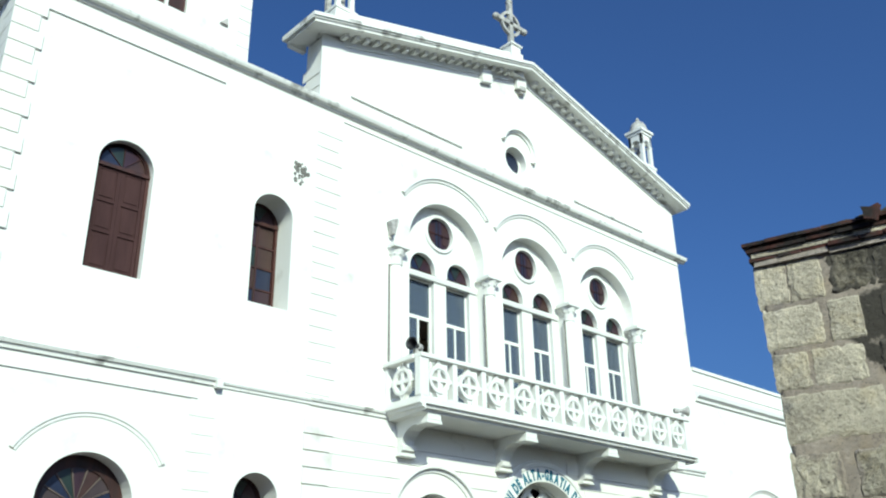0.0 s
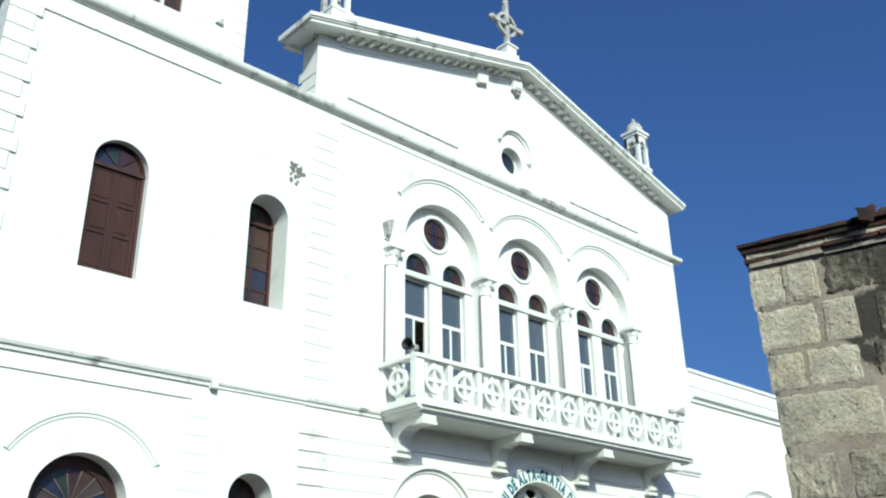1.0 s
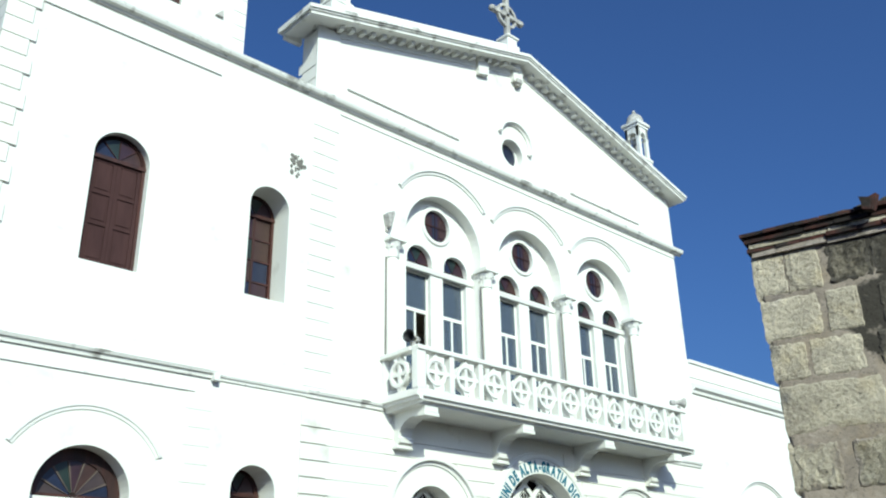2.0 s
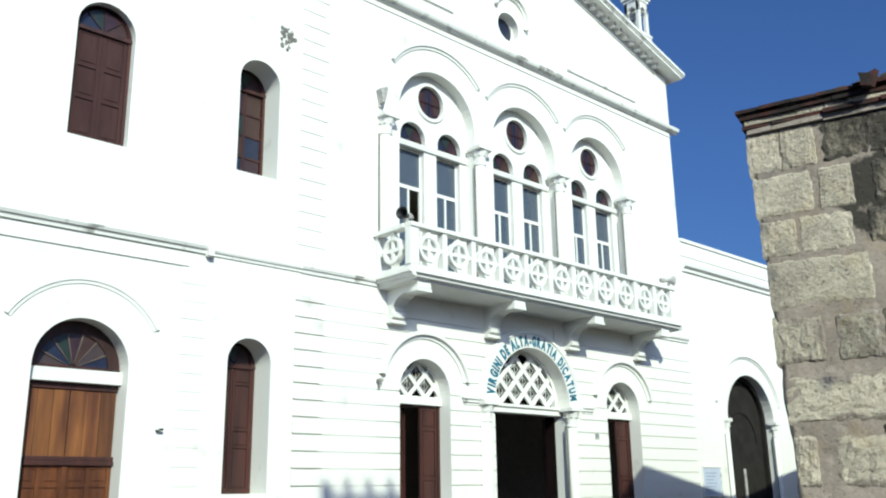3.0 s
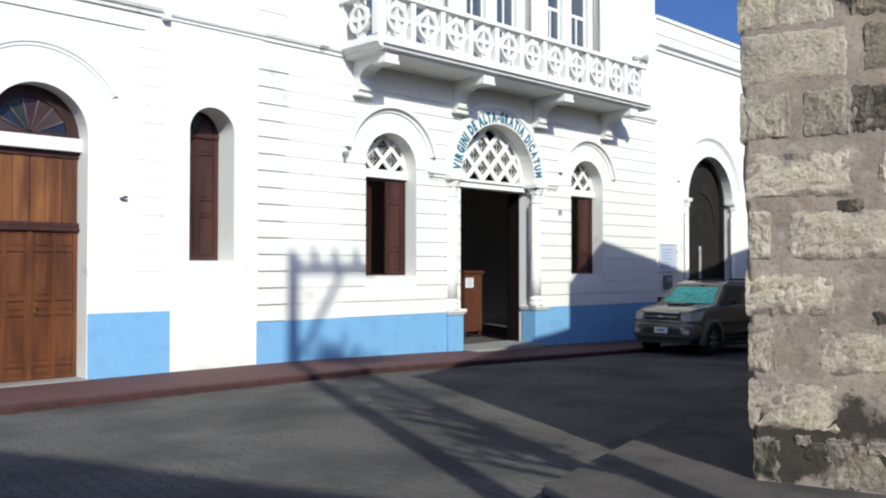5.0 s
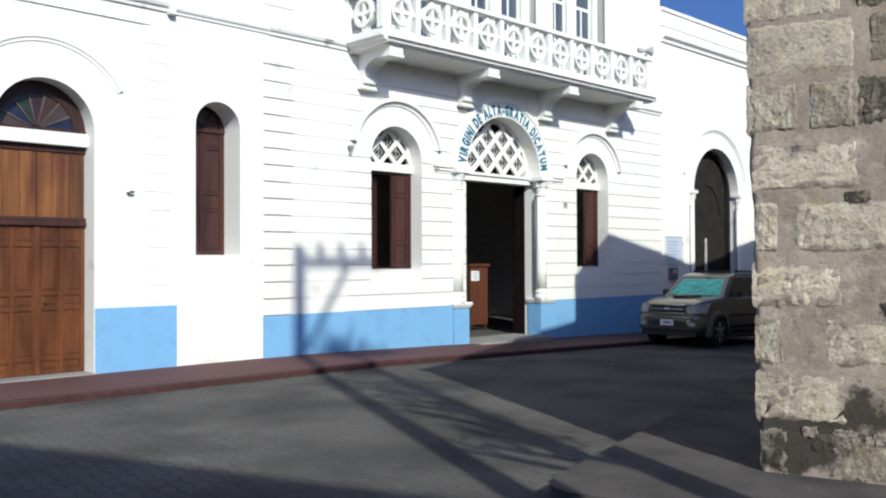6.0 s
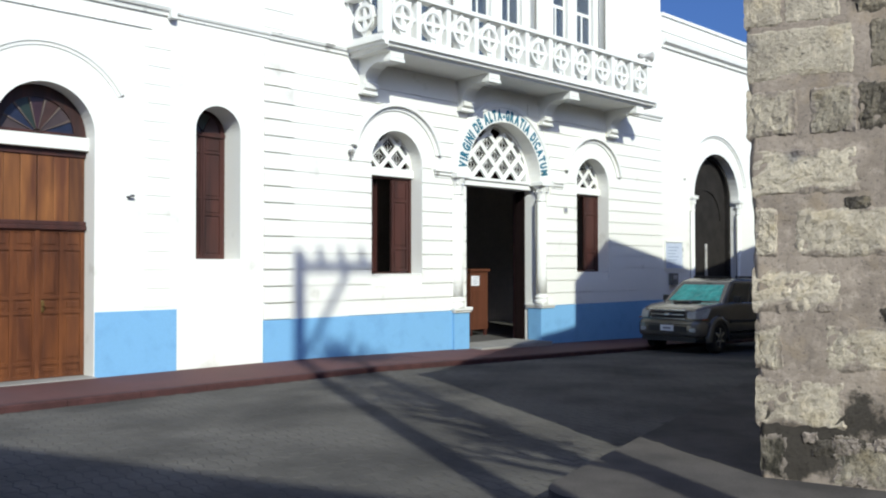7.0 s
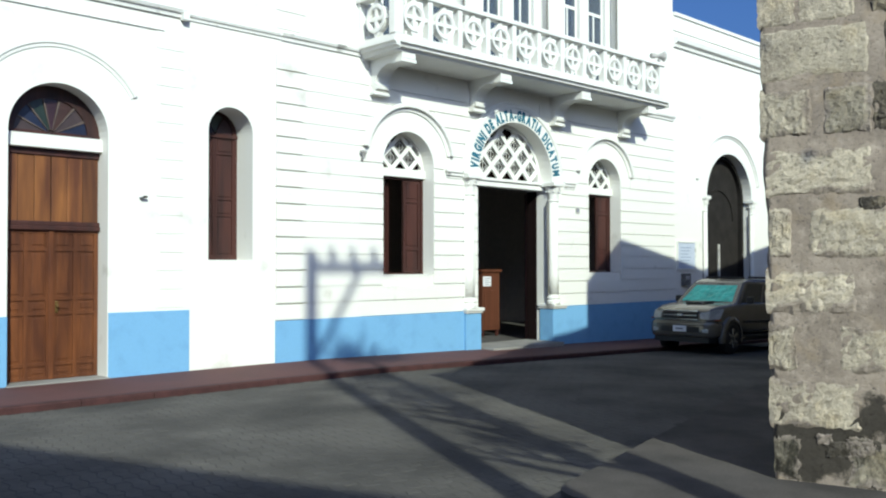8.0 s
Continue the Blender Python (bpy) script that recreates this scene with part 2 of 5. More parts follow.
def arched(cx, half, spring, bottom, n=24):
    pts = [(cx - half, bottom)]
    pts += [(cx + half * math.cos(math.pi - math.pi * k / n), spring + half * math.sin(math.pi * k / n)) for k in range(n + 1)]
    return pts + [(cx + half, bottom)]


def circle(cx, cz, r, n=32):
    return [(cx + r * math.cos(2 * math.pi * k / n), cz + r * math.sin(2 * math.pi * k / n)) for k in range(n)]


def rect(x0, x1, z0, z1):
    return [(x0, z0), (x1, z0), (x1, z1), (x0, z1)]


def plate(outer, holes, y0, y1):
    """A flat slab in the facade's plane, from y0 to y1, with real holes."""
    cu = bpy.data.curves.new("plate", "CURVE")
    cu.dimensions, cu.fill_mode, cu.extrude = "2D", "BOTH", (y1 - y0) / 2
    for pts in (outer, *holes):
        sp = cu.splines.new("POLY")
        sp.points.add(len(pts) - 1)
        for p, (x, z) in zip(sp.points, pts):
            p.co = (x, z, 0, 1)
        sp.use_cyclic_u = True
    ob = bpy.data.objects.new("plate", cu)
    me = bpy.data.meshes.new_from_object(ob)
    bm = bmesh.new()
    bm.from_mesh(me)
    for v in bm.verts:
        v.co = Vector((v.co.x, (y0 + y1) / 2 + v.co.z, v.co.y))
    bmesh.ops.remove_doubles(bm, verts=bm.verts, dist=1e-5)
    for f in bm.faces:
        f.smooth = False
    bpy.data.objects.remove(ob)
    bpy.data.curves.remove(cu)
    bpy.data.meshes.remove(me)
    return bm


def add(bm, other):
    me = bpy.data.meshes.new("tmp")
    other.to_mesh(me)
    other.free()
    bm.from_mesh(me)
    bpy.data.meshes.remove(me)
    return bm


def moulding(bm, x0, x1, prof):
    return prism(bm, prof, "x", x0, x1)


def drop(x):
    """The street falls gently towards +X."""
    t = max(0.0, x - 9.0)
    return -0.0235 * t


# ---- the church front: walls ----
# openings: centre x, half width, spring height, sill height
BIG = (4.65, 0.65, 3.44, 0.12)
SHUT = (4.58, 0.435, 8.40, 6.66)
SLIM_LOW, SLIM_UP = (7.21, 0.38, 3.70, 1.76), (7.20, 0.38, 8.41, 6.76)
MAIN = (13.74, 1.12, 3.44, 0.05)
SIDES = ((10.83, 0.61, 3.47, 1.50), (16.79, 0.61, 3.47, 1.50))
BAYS = (11.26, 13.83, 16.41)
BAY_SPRING, BAY_R, FLOOR_UP = 8.86, 1.02, 5.45
PORTAL = (22.48, 1.22, 3.45, -0.30)
FRONT_TOP, LEFT, RIGHT = 11.0, 2.6, 19.72
holes = [arched(*BIG), arched(*SHUT), arched(*SLIM_LOW), arched(*SLIM_UP), arched(*MAIN)]
holes += [arched(*s) for s in SIDES]
holes += [arched(c, BAY_R, BAY_SPRING, FLOOR_UP) for c in BAYS]
facade = solo("wall_facade", plate(rect(LEFT, RIGHT, -0.6, FRONT_TOP), holes, 0.0, 0.62), WHITE,
              "sunlit whitewashed plaster church front with arched openings", "wall", "structure")

# tower: side wall and bell stage
bm = bmesh.new()
box(bm, LEFT, LEFT + 0.5, 0.62, 5.5, -0.6, FRONT_TOP)
solo("wall_tower_side", bm, WHITE, "shaded white plaster side wall of the tower", "wall", "structure")
TR = 6.44
bell = plate(rect(LEFT, TR, 11.1, 16.0), [arched(3.83, 0.36, 13.4, 11.58), arched(4.92, 0.36, 13.4, 11.58)], 0.02, 0.5)
box(bell, LEFT, LEFT + 0.5, 0.5, 4.0, 11.1, 16.0)
box(bell, TR - 0.5, TR, 0.5, 4.0, 11.1, 16.0)
box(bell, LEFT, TR, 4.0, 4.4, 11.1, 16.0)
box(bell, LEFT, TR, 0.02, 4.4, 16.0, 16.3)
solo("wall_bell_stage", bell, WHITE, "white plaster bell stage of the tower", "wall", "structure")
for cx in (3.83, 4.92):
    w = thing("window_bell", (cx, 0.06, 11.58), "reddish brown shutters in a white framed bell opening", "window", kind="structure")
    part("window_frame", plate(arched(cx, 0.36, 13.4, 11.58), [arched(cx - 0.19, 0.12, 13.3, 11.64), rect(cx - 0.02, cx + 0.31, 11.64, 13.3)], 0.05, 0.12), TRIM, w)
    part("shutter", plate(arched(cx, 0.35, 13.4, 11.6), [], 0.125, 0.16), DARKWOOD, w)

# gable
GC, GX0, GX1 = 13.78, 8.02, 19.70
EAVE, APEX = 12.47, 14.13
def rake(x):
    return APEX - (APEX - EAVE) * abs(x - GC) / (GX1 - GC)
OCU = (13.45, 11.75)
gable = plate([(GX0, 11.0), (GX1, 11.0), (GX1, rake(GX1)), (GC, APEX), (GX0, rake(GX0))], [circle(OCU[0], OCU[1], 0.34)], 0.0, 0.5)
solo("wall_gable", gable, WHITE, "white plaster gable with a round window", "wall", "structure")

# right wing and its portal
wing = plate(rect(RIGHT, 30.0, -1.2, 7.55), [arched(*PORTAL)], 0.0, 0.6)
solo("wall_wing", wing, WHITE, "low white plaster side wing with an arched portal", "wall", "structure")

# closing walls and slabs behind the front, an added box that keeps the inside dark
bm = boxes((LEFT, 30, 9.0, 9.4, -0.6, 11.0), (29.6, 30, 0.6, 9.0, -1.2, 7.5), (RIGHT - 0.4, RIGHT, 0.62, 9.0, -0.6, 11.0))
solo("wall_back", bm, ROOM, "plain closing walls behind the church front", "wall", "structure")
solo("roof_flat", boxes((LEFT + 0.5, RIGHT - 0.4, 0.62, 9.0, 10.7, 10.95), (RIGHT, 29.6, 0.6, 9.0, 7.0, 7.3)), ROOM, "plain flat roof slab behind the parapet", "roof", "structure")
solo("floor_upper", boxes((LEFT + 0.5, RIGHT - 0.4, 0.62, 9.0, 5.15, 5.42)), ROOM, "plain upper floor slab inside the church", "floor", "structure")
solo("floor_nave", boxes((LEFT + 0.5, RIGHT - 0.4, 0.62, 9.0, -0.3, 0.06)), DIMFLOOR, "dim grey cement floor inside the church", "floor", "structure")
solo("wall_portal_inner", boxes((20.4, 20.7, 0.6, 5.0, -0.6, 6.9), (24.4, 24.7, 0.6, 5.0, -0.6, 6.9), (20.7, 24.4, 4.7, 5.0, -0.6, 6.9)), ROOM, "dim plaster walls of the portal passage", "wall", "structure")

# ---- ground ----
def sheet(x0, x1, y0, y1, z, nx=30):
    bm = bmesh.new()
    a, b = [], []
    for i in range(nx + 1):
        x = x0 + (x1 - x0) * i / nx
        a.append(bm.verts.new((x, y0, z + drop(min(x, 30)))))
        b.append(bm.verts.new((x, y1, z + drop(min(x, 30)))))
    for i in range(nx):
        bm.faces.new((a[i], a[i + 1], b[i + 1], b[i]))
    return bm

g = sheet(-10, 40, -40, 4, 0.0405, 50)
solo("ground", add(g, sheet(-1500, -10, -1500, 1500, 0.03, 2)), ROAD, "grey street ground reaching into the distance", "ground", "structure")
far = bmesh.new()
for q in ([(-10, -1500), (1500, -1500), (1500, -40), (-10, -40)], [(-10, 4), (1500, 4), (1500, 1500), (-10, 1500)], [(40, -40), (1500, -40), (1500, 4), (40, 4)]):
    far.faces.new([far.verts.new((x, y, -0.8)) for x, y in q])
solo("ground_far", far, ROAD, "plain grey ground beyond the street", "ground", "structure")

KY = -1.60                                     # the kerb's front
def strip(x0, x1, prof, n=40):
    """A long piece with a (y, z) outline that follows the street's fall."""
    bm = bmesh.new()
    rings = []
    for i in range(n + 1):
        x = x0 + (x1 - x0) * i / n
        rings.append([bm.verts.new((x, y, z + drop(x))) for y, z in prof])
    m = len(prof)
    for p, q in zip(rings, rings[1:]):
        for i in range(m):
            bm.faces.new((p[i], p[(i + 1) % m], q[(i + 1) % m], q[i]))
    bm.faces.new(rings[0][::-1])
    bm.faces.new(rings[-1])
    return bm

solo("pavement", strip(-6, 40, [(KY + 0.14, -0.2), (KY + 0.14, 0.124), (0.0, 0.14), (0.0, -0.2)]), REDWALK, "narrow red painted pavement along the church", "pavement", "structure")
kerb = thing("kerb", (0, KY, 0), "worn dark red kerb of the church pavement", "kerb", kind="structure")
for i in range(36):
    x = -2.0 + i * 0.9
    part("kerb_stone", strip(x, x + 0.893, [(KY, -0.2), (KY, 0.107), (KY + 0.02, 0.124), (KY + 0.137, 0.126), (KY + 0.137, -0.2)], 2), KERB, kerb)

# ---- the church front: trim ----
# blue dado panels
for x0, x1, z1 in ((LEFT, BIG[0] - BIG[1], 1.03), (BIG[0] + BIG[1] + 0.01, 6.52, 1.03)):
    part("dado", boxes((x0, x1, -0.018, 0.0, 0.08, z1), bevel=0.006), BLUE, facade, "sky blue painted dado")
for x0, x1, zb in ((8.0, 12.22, -0.05), (15.25, RIGHT, -0.35)):
    part("dado", boxes((x0, x1, -0.045, 0.0, zb, 0.80), bevel=0.006), BLUE, facade, "sky blue painted dado")

# string courses and thin drip lines
def band(name, x0, x1, z, deep, high, mat=CORNICE):
    bm = bmesh.new()
    moulding(bm, x0, x1, [(0.0, z - high), (-deep * 0.35, z - high), (-deep * 0.45, z - high * 0.55), (-deep * 0.8, z - high * 0.45), (-deep, z - high * 0.1), (-deep, z), (0.0, z + 0.02)])
    return part(name, bm, mat, facade)

band("string_course", LEFT, 6.43, 5.40, 0.10, 0.12)
band("string_course", 6.43, 8.1, 5.36, 0.06, 0.09)
band("string_course", 8.1, 9.72, 5.38, 0.085, 0.12)
band("string_course", 18.06, RIGHT, 5.38, 0.085, 0.12)
part("drip_line", boxes((LEFT, 6.11, -0.025, 0, 5.045, 5.075)), CORNICE, facade)
part("drip_line", boxes((LEFT, 6.07, -0.03, 0, 10.56, 10.595)), CORNICE, facade)
part("drip_line", boxes((8.74, 11.72, -0.045, 0, 11.43, 11.46)), CORNICE, facade)
part("drip_line", boxes((15.46, 18.2, -0.045, 0, 11.36, 11.39)), CORNICE, facade)
part("string_stop", boxes((6.36, 6.46, -0.12, 0, 5.24, 5.36), bevel=0.01), CORNICE, facade, "weather-stained end block")

bm = bmesh.new()
CORN = [(0.0, 10.93), (-0.04, 10.935), (-0.06, 10.97), (-0.12, 10.985), (-0.14, 11.02), (-0.15, 11.07), (0.02, 11.13), (0.3, 11.13), (0.3, 10.99), (0.0, 10.99)]
moulding(bm, LEFT - 0.25, 20.0, CORN)
part("main_cornice", bm, CORNICE, facade, "weathered white cornice with dark stains")
part("drip_line", boxes((8.6, RIGHT, -0.02, 0, 10.80, 10.825)), TRIM, facade)
bm = bmesh.new()
prism(bm, [(LEFT - 0.28, 10.96), (LEFT - 0.28, 11.07), (LEFT, 11.1), (LEFT, 10.8), (LEFT - 0.06, 10.83)], "y", 0.3, 5.4)
part("side_cornice", bm, CORNICE, facade)

# quoins on the tower corners and at the start of the front
def quoin(x0, x1, z0, z1, proud, y1=0.0):
    part("quoin", boxes((x0, x1, -proud, y1, z0, z1), bevel=0.005), WHITE, facade)

GROOVES = [0.80 + 0.2655 * i for i in range(17)]
for i in range(16):
    long = i % 2
    quoin(8.0, 8.57 if long else 8.50, GROOVES[i] + 0.012, GROOVES[i + 1] - 0.012, 0.048)
    quoin(6.0 if long else 6.06, 6.42, GROOVES[i] + 0.004, GROOVES[i + 1] - 0.004, 0.008)
for i in range(18):
    long = i % 2
    z0 = 5.44 + 0.29 * i
    quoin(8.0, 8.58 if long else 8.5, z0 + 0.007, z0 + 0.284, 0.014)
    quoin(LEFT - 0.02, 3.06 if long else 2.97, z0 + 0.010, z0 + 0.281, 0.035)
    part("quoin", boxes((LEFT - 0.02, LEFT, 0.0, 0.45 if long else 0.6, z0 + 0.007, z0 + 0.284), bevel=0.005), WHITE, facade)
for i in range(5):
    z0 = 11.15 + 0.29 * i
    part("quoin", boxes((6.2, TR + 0.012, 0.0, 0.5, z0 + 0.007, z0 + 0.284), bevel=0.005), WHITE, facade)
    part("quoin", boxes((GX0 - 0.015, GX0, 0.0, 0.6, z0 - 0.02, z0 + 0.2), bevel=0.005), WHITE, facade) if z0 < 12.0 else None

# rusticated courses of the ground floor
def spans(z0, z1, start):
    cuts = []
    for cx, half, spring, sill in SIDES:
        if z1 <= sill:
            continue
        if z0 < spring:
            h = half if z1 <= spring else 1.0
        else:
            h = math.sqrt(max(0.0, 1.0 - (z0 - spring) ** 2))
        if h > 0.05:
            cuts.append((cx - h, cx + h))
    if z1 <= 3.3:
        cuts.append((12.62, 14.86))
    else:
        h = 1.5 if z0 < 3.5 else math.sqrt(max(0.0, 1.49 ** 2 - (z0 - 3.5) ** 2))
        if h > 0.05:
            cuts.append((MAIN[0] - h, MAIN[0] + h))
    x, out = start, []
    for a, b in sorted(cuts):
        if a > x:
            out.append((x, a))
        x = max(x, b)
    out.append((x, RIGHT))
    return out

for i in range(16):
    for x0, x1 in spans(GROOVES[i], GROOVES[i + 1], 8.574 if i % 2 else 8.504):
        for a, b, gap in ((x0, min(x1, 9.7), 0.003), (max(x0, 9.7), x1, 0.008)):
            if b > a:
                part("course", boxes((a, b, -0.026, 0.0, GROOVES[i] + gap, GROOVES[i + 1] - gap), bevel=0.002), WHITE, facade)

# hood mouldings
def hood(cx, cz, r0, r1, deep, a0=0, a1=180, mat=TRIM, parent=None):
    bm = bmesh.new()
    m = (r0 + r1) / 2
    arc_sweep(bm, cx, cz, [(r0, 0.0), (r0, -deep * 0.4), (m - 0.01, -deep * 0.5), (m, -deep), (r1 - 0.01, -deep), (r1, -deep * 0.7), (r1, 0.0)], a0, a1)
    return part("hood_mould", bm, mat, parent or facade)

hood(BIG[0], BIG[2], 1.12, 1.22, 0.035, 30, 150)
for c in BAYS:
    hood(c + 0.03, BAY_SPRING + 0.10, 1.40, 1.52, 0.06, 40, 146)
hood(PORTAL[0], PORTAL[2], 1.66, 1.76, 0.07, 15, 165)
hood(OCU[0] + 0.07, OCU[1] + 0.27, 0.45, 0.55, 0.11, -20, 165)
for cx, half, spring, sill in SIDES:
    bm = bmesh.new()
    arc_sweep(bm, cx, spring, [(half, 0.0), (half, -0.022), (1.04, -0.022), (1.04, 0.0)], 0, 180)
    part("archivolt", bm, WHITE, facade)
    hood(cx, spring, 0.97, 1.11, 0.12, 14, 166)
bm = bmesh.new()
arc_sweep(bm, MAIN[0], MAIN[2], [(MAIN[1], 0.0), (MAIN[1], -0.06), (1.40, -0.06), (1.415, -0.085), (1.47, -0.085), (1.49, -0.05), (1.53, -0.04), (1.54, 0.0)], 0, 180, 40)
archivolt = part("archivolt", bm, TRIM, facade, "white arch band with blue lettering")
for x0, x1 in ((11.72, 12.18), (15.24, 15.66)):
    part("impost", boxes((x0, x1, -0.10, 0, 3.42, 3.47), (x0 + 0.02, x1, -0.07, 0, 3.36, 3.42), (x0 + 0.04, x1, -0.04, 0, 3.31, 3.36), bevel=0.008), CORNICE, facade)

# lettering round the arch
TEXT = "VIRGINI DE ALTA-GRATIA DICATUM"
glyphs = []
for ch in TEXT:
    if ch == " ":
        glyphs.append((None, 0.085, 0))
        continue
    cu = bpy.data.curves.new("letter", "FONT")
    cu.body, cu.size, cu.extrude, cu.offset = ch, 0.28, 0.004, 0.017
    tmp = bpy.data.objects.new("letter", cu)
    me = bpy.data.meshes.new_from_object(tmp)
    bpy.data.objects.remove(tmp)
    xs = [v.co.x for v in me.vertices]
    glyphs.append((me, max(xs) - min(xs), (max(xs) + min(xs)) / 2))
rr, gap = 1.165, 0.020
room = rr * radians(171)
squeeze = (room - gap * len(glyphs)) / sum(g[1] for g in glyphs)
pos = 0.0
for me, w, mid in glyphs:
    ang = radians(175.5) - (pos + w * squeeze / 2) / rr
    pos += w * squeeze + gap
    if me is None:
        continue
    bm = bmesh.new()
    bm.from_mesh(me)
    rot = Matrix.Rotation(ang - math.pi / 2, 3, "Z")
    for v in bm.verts:
        p = rot @ Vector(((v.co.x - mid) * squeeze, v.co.y, 0))
        v.co = Vector((MAIN[0] + rr * math.cos(ang) + p.x, -0.064 - v.co.z, MAIN[2] + rr * math.sin(ang) + p.y))
    part("letter", bm, LETTER, archivolt)

# ---- gable cornice ----
cornice = thing("gable_cornice", (GC, 0, EAVE), "weathered white raking cornice with small brackets under the gable roof", "cornice", kind="structure")
slope = (APEX - EAVE) / (GX1 - GC)
E0, E1 = GX0 - 0.50, GX1 + 0.34
def raked(bm, x0, x1, y0, y1, lo, hi):
    """A bar between x0 and x1 that follows the gable's slope, lo to hi above the wall's edge."""
    vs = []
    for x in (x0, x1):
        for y in (y0, y1):
            for d in (lo, hi):
                vs.append(bm.verts.new((x, y, rake(x) + d)))
    for q in ((0, 1, 3, 2), (4, 6, 7, 5), (0, 4, 5, 1), (2, 3, 7, 6), (0, 2, 6, 4), (1, 5, 7, 3)):
        bm.faces.new([vs[i] for i in q])
    return bm

for side, (a, b) in (("l", (E0, GC)), ("r", (GC, E1))):
    bm = bmesh.new()
    raked(bm, a + (0.06 if side == 'l' else 0), b - (0.06 if side == 'r' else 0), -0.38, 0.55, 0.06, 0.13)
    raked(bm, a, b, -0.41, 0.55, 0.13, 0.16)
    raked(bm, a, b, -0.44, 0.55, 0.17, 0.25)
    part("cornice_slab", bm, CORNICE, cornice)
    bm = bmesh.new()
    raked(bm, max(a, GX0 + 0.5), min(b, GX1 - 0.5), -0.03, 0.0, -0.13, 0.06)
    part("frieze", bm, TRIM, cornice)
for side in (-1, 1):
    bm = bmesh.new()
    e = E0 if side < 0 else GX1
    for lo, hi, out in ((0.06, 0.15, -0.12), (0.15, 0.25, 0.0)):
        z = rake(E0 if side < 0 else E1)
        box(bm, (E0 - out if side < 0 else GX1), (GX0 if side < 0 else E1 + out), 0.55, 0.66, z + lo, z + hi)
    part("eave_return", bm, CORNICE, cornice)
n = 20
for side in (-1, 1):
    for i in range(n):
        x = GC + side * (0.35 + (GX1 - GC - 0.95) * i / (n - 1))
        bm = bmesh.new()
        raked(bm, x - 0.05, x + 0.05, -0.20, -0.03, -0.03, 0.062)
        part("modillion", bm, TRIM, cornice)
for x0, x1 in ((GX0 - 0.02, GX0 + 0.52), (GX1 - 0.5, GX1 + 0.02)):
    bm = bmesh.new()
    box(bm, x0, x1, -0.022, 0.0, 11.14, rake((x0 + x1) / 2) + 0.02)
    part("corner_block", bm, TRIM, cornice)
for x, z in ((12.50, 0.0), (13.68, 0.0)):
    bm = bmesh.new()
    raked(bm, x - 0.16, x + 0.16, -0.12, 0.0, -0.36, 0.0)
    part("pendant", bm, TRIM, cornice)
part("pendant_tip", add(boxes((13.58, 13.78, -0.16, 0, 13.66, 13.79), bevel=0.03), boxes((13.62, 13.74, -0.12, 0, 13.60, 13.66), bevel=0.02)), STONEGREY, cornice)
bm = bmesh.new()
raked(bm, GX0 + 0.2, GC, -0.12, 0.2, 0.25, 0.62)
raked(bm, GC, GX1 - 0.9, -0.02, 0.2, 0.25, 0.42)
part("parapet", bm, WHITE, cornice)
# oculus window
w = thing("window_oculus", (OCU[0], 0.2, OCU[1]), "round dark window in the white gable", "window", kind="structure")
bm = bmesh.new()
arc_sweep(bm, OCU[0], OCU[1], [(0.30, 0.18), (0.30, 0.26), (0.34, 0.26), (0.34, 0.18)], 0, 360, 32)
part("window_frame", bm, TRIM, w)
part("pane", plate(circle(OCU[0], OCU[1], 0.30), [], 0.21, 0.225), STAIN[1], w)

# ---- finials: lanterns and the cross ----
def lantern(x, y, z):
    t = thing("roof_lantern", (x, y, z), "small weathered white stone lantern turret with a dome", "turret", "roof lanterns")
    part("pedestal", boxes((x - 0.30, x + 0.30, y - 0.30, y + 0.30, z - 1.25, z - 0.22), (x - 0.26, x + 0.26, y - 0.26, y + 0.26, z - 0.22, z - 0.08), (x - 0.28, x + 0.28, y - 0.28, y + 0.28, z - 0.08, z), bevel=0.02), TRIM, t)
    for sx in (-1, 1):
        for sy in (-1, 1):
            bm = boxes((x + sx * 0.17 - 0.052, x + sx * 0.17 + 0.052, y + sy * 0.17 - 0.052, y + sy * 0.17 + 0.052, z, z + 0.66), bevel=0.012)
            box(bm, x + sx * 0.17 - 0.063, x + sx * 0.17 + 0.063, y + sy * 0.17 - 0.063, y + sy * 0.17 + 0.063, z + 0.60, z + 0.66, bevel=0.01)
            box(bm, x + sx * 0.17 - 0.063, x + sx * 0.17 + 0.063, y + sy * 0.17 - 0.063, y + sy * 0.17 + 0.063, z, z + 0.06, bevel=0.01)
            part("pier", bm, TRIM if sy < 0 else STONEGREY, t)
    for k in range(4):
        bm = plate(rect(-0.222, 0.222, 0.66, 0.98), [[(px_, pz_) for px_, pz_ in arched(0.0, 0.12, 0.70, 0.665, 12)]], -0.222, -0.145)
        bmesh.ops.rotate(bm, verts=bm.verts, cent=(0, 0, 0), matrix=Matrix.Rotation(math.pi / 2 * k, 3, "Z"))
        bmesh.ops.translate(bm, verts=bm.verts, vec=(x, y, z))
        part("arched_side", bm, TRIM if k % 2 == 0 else CORNICE, t)
    part("entablature", boxes((x - 0.25, x + 0.25, y - 0.25, y + 0.25, z + 0.98, z + 1.06), (x - 0.29, x + 0.29, y - 0.29, y + 0.29, z + 1.06, z + 1.15), bevel=0.015), CORNICE, t)
    bm = bmesh.new()
    lathe(bm, [(0.25, z + 1.15), (0.25, z + 1.22)] + [(0.24 * math.cos(radians(a)) + 0.005, z + 1.22 + 0.30 * math.sin(radians(a))) for a in range(0, 86, 12)] + [(0.045, z + 1.53), (0.06, z + 1.58), (0.01, z + 1.66)], x, y, 20)
    part("dome", bm, STONEGREY, t, smooth=True)

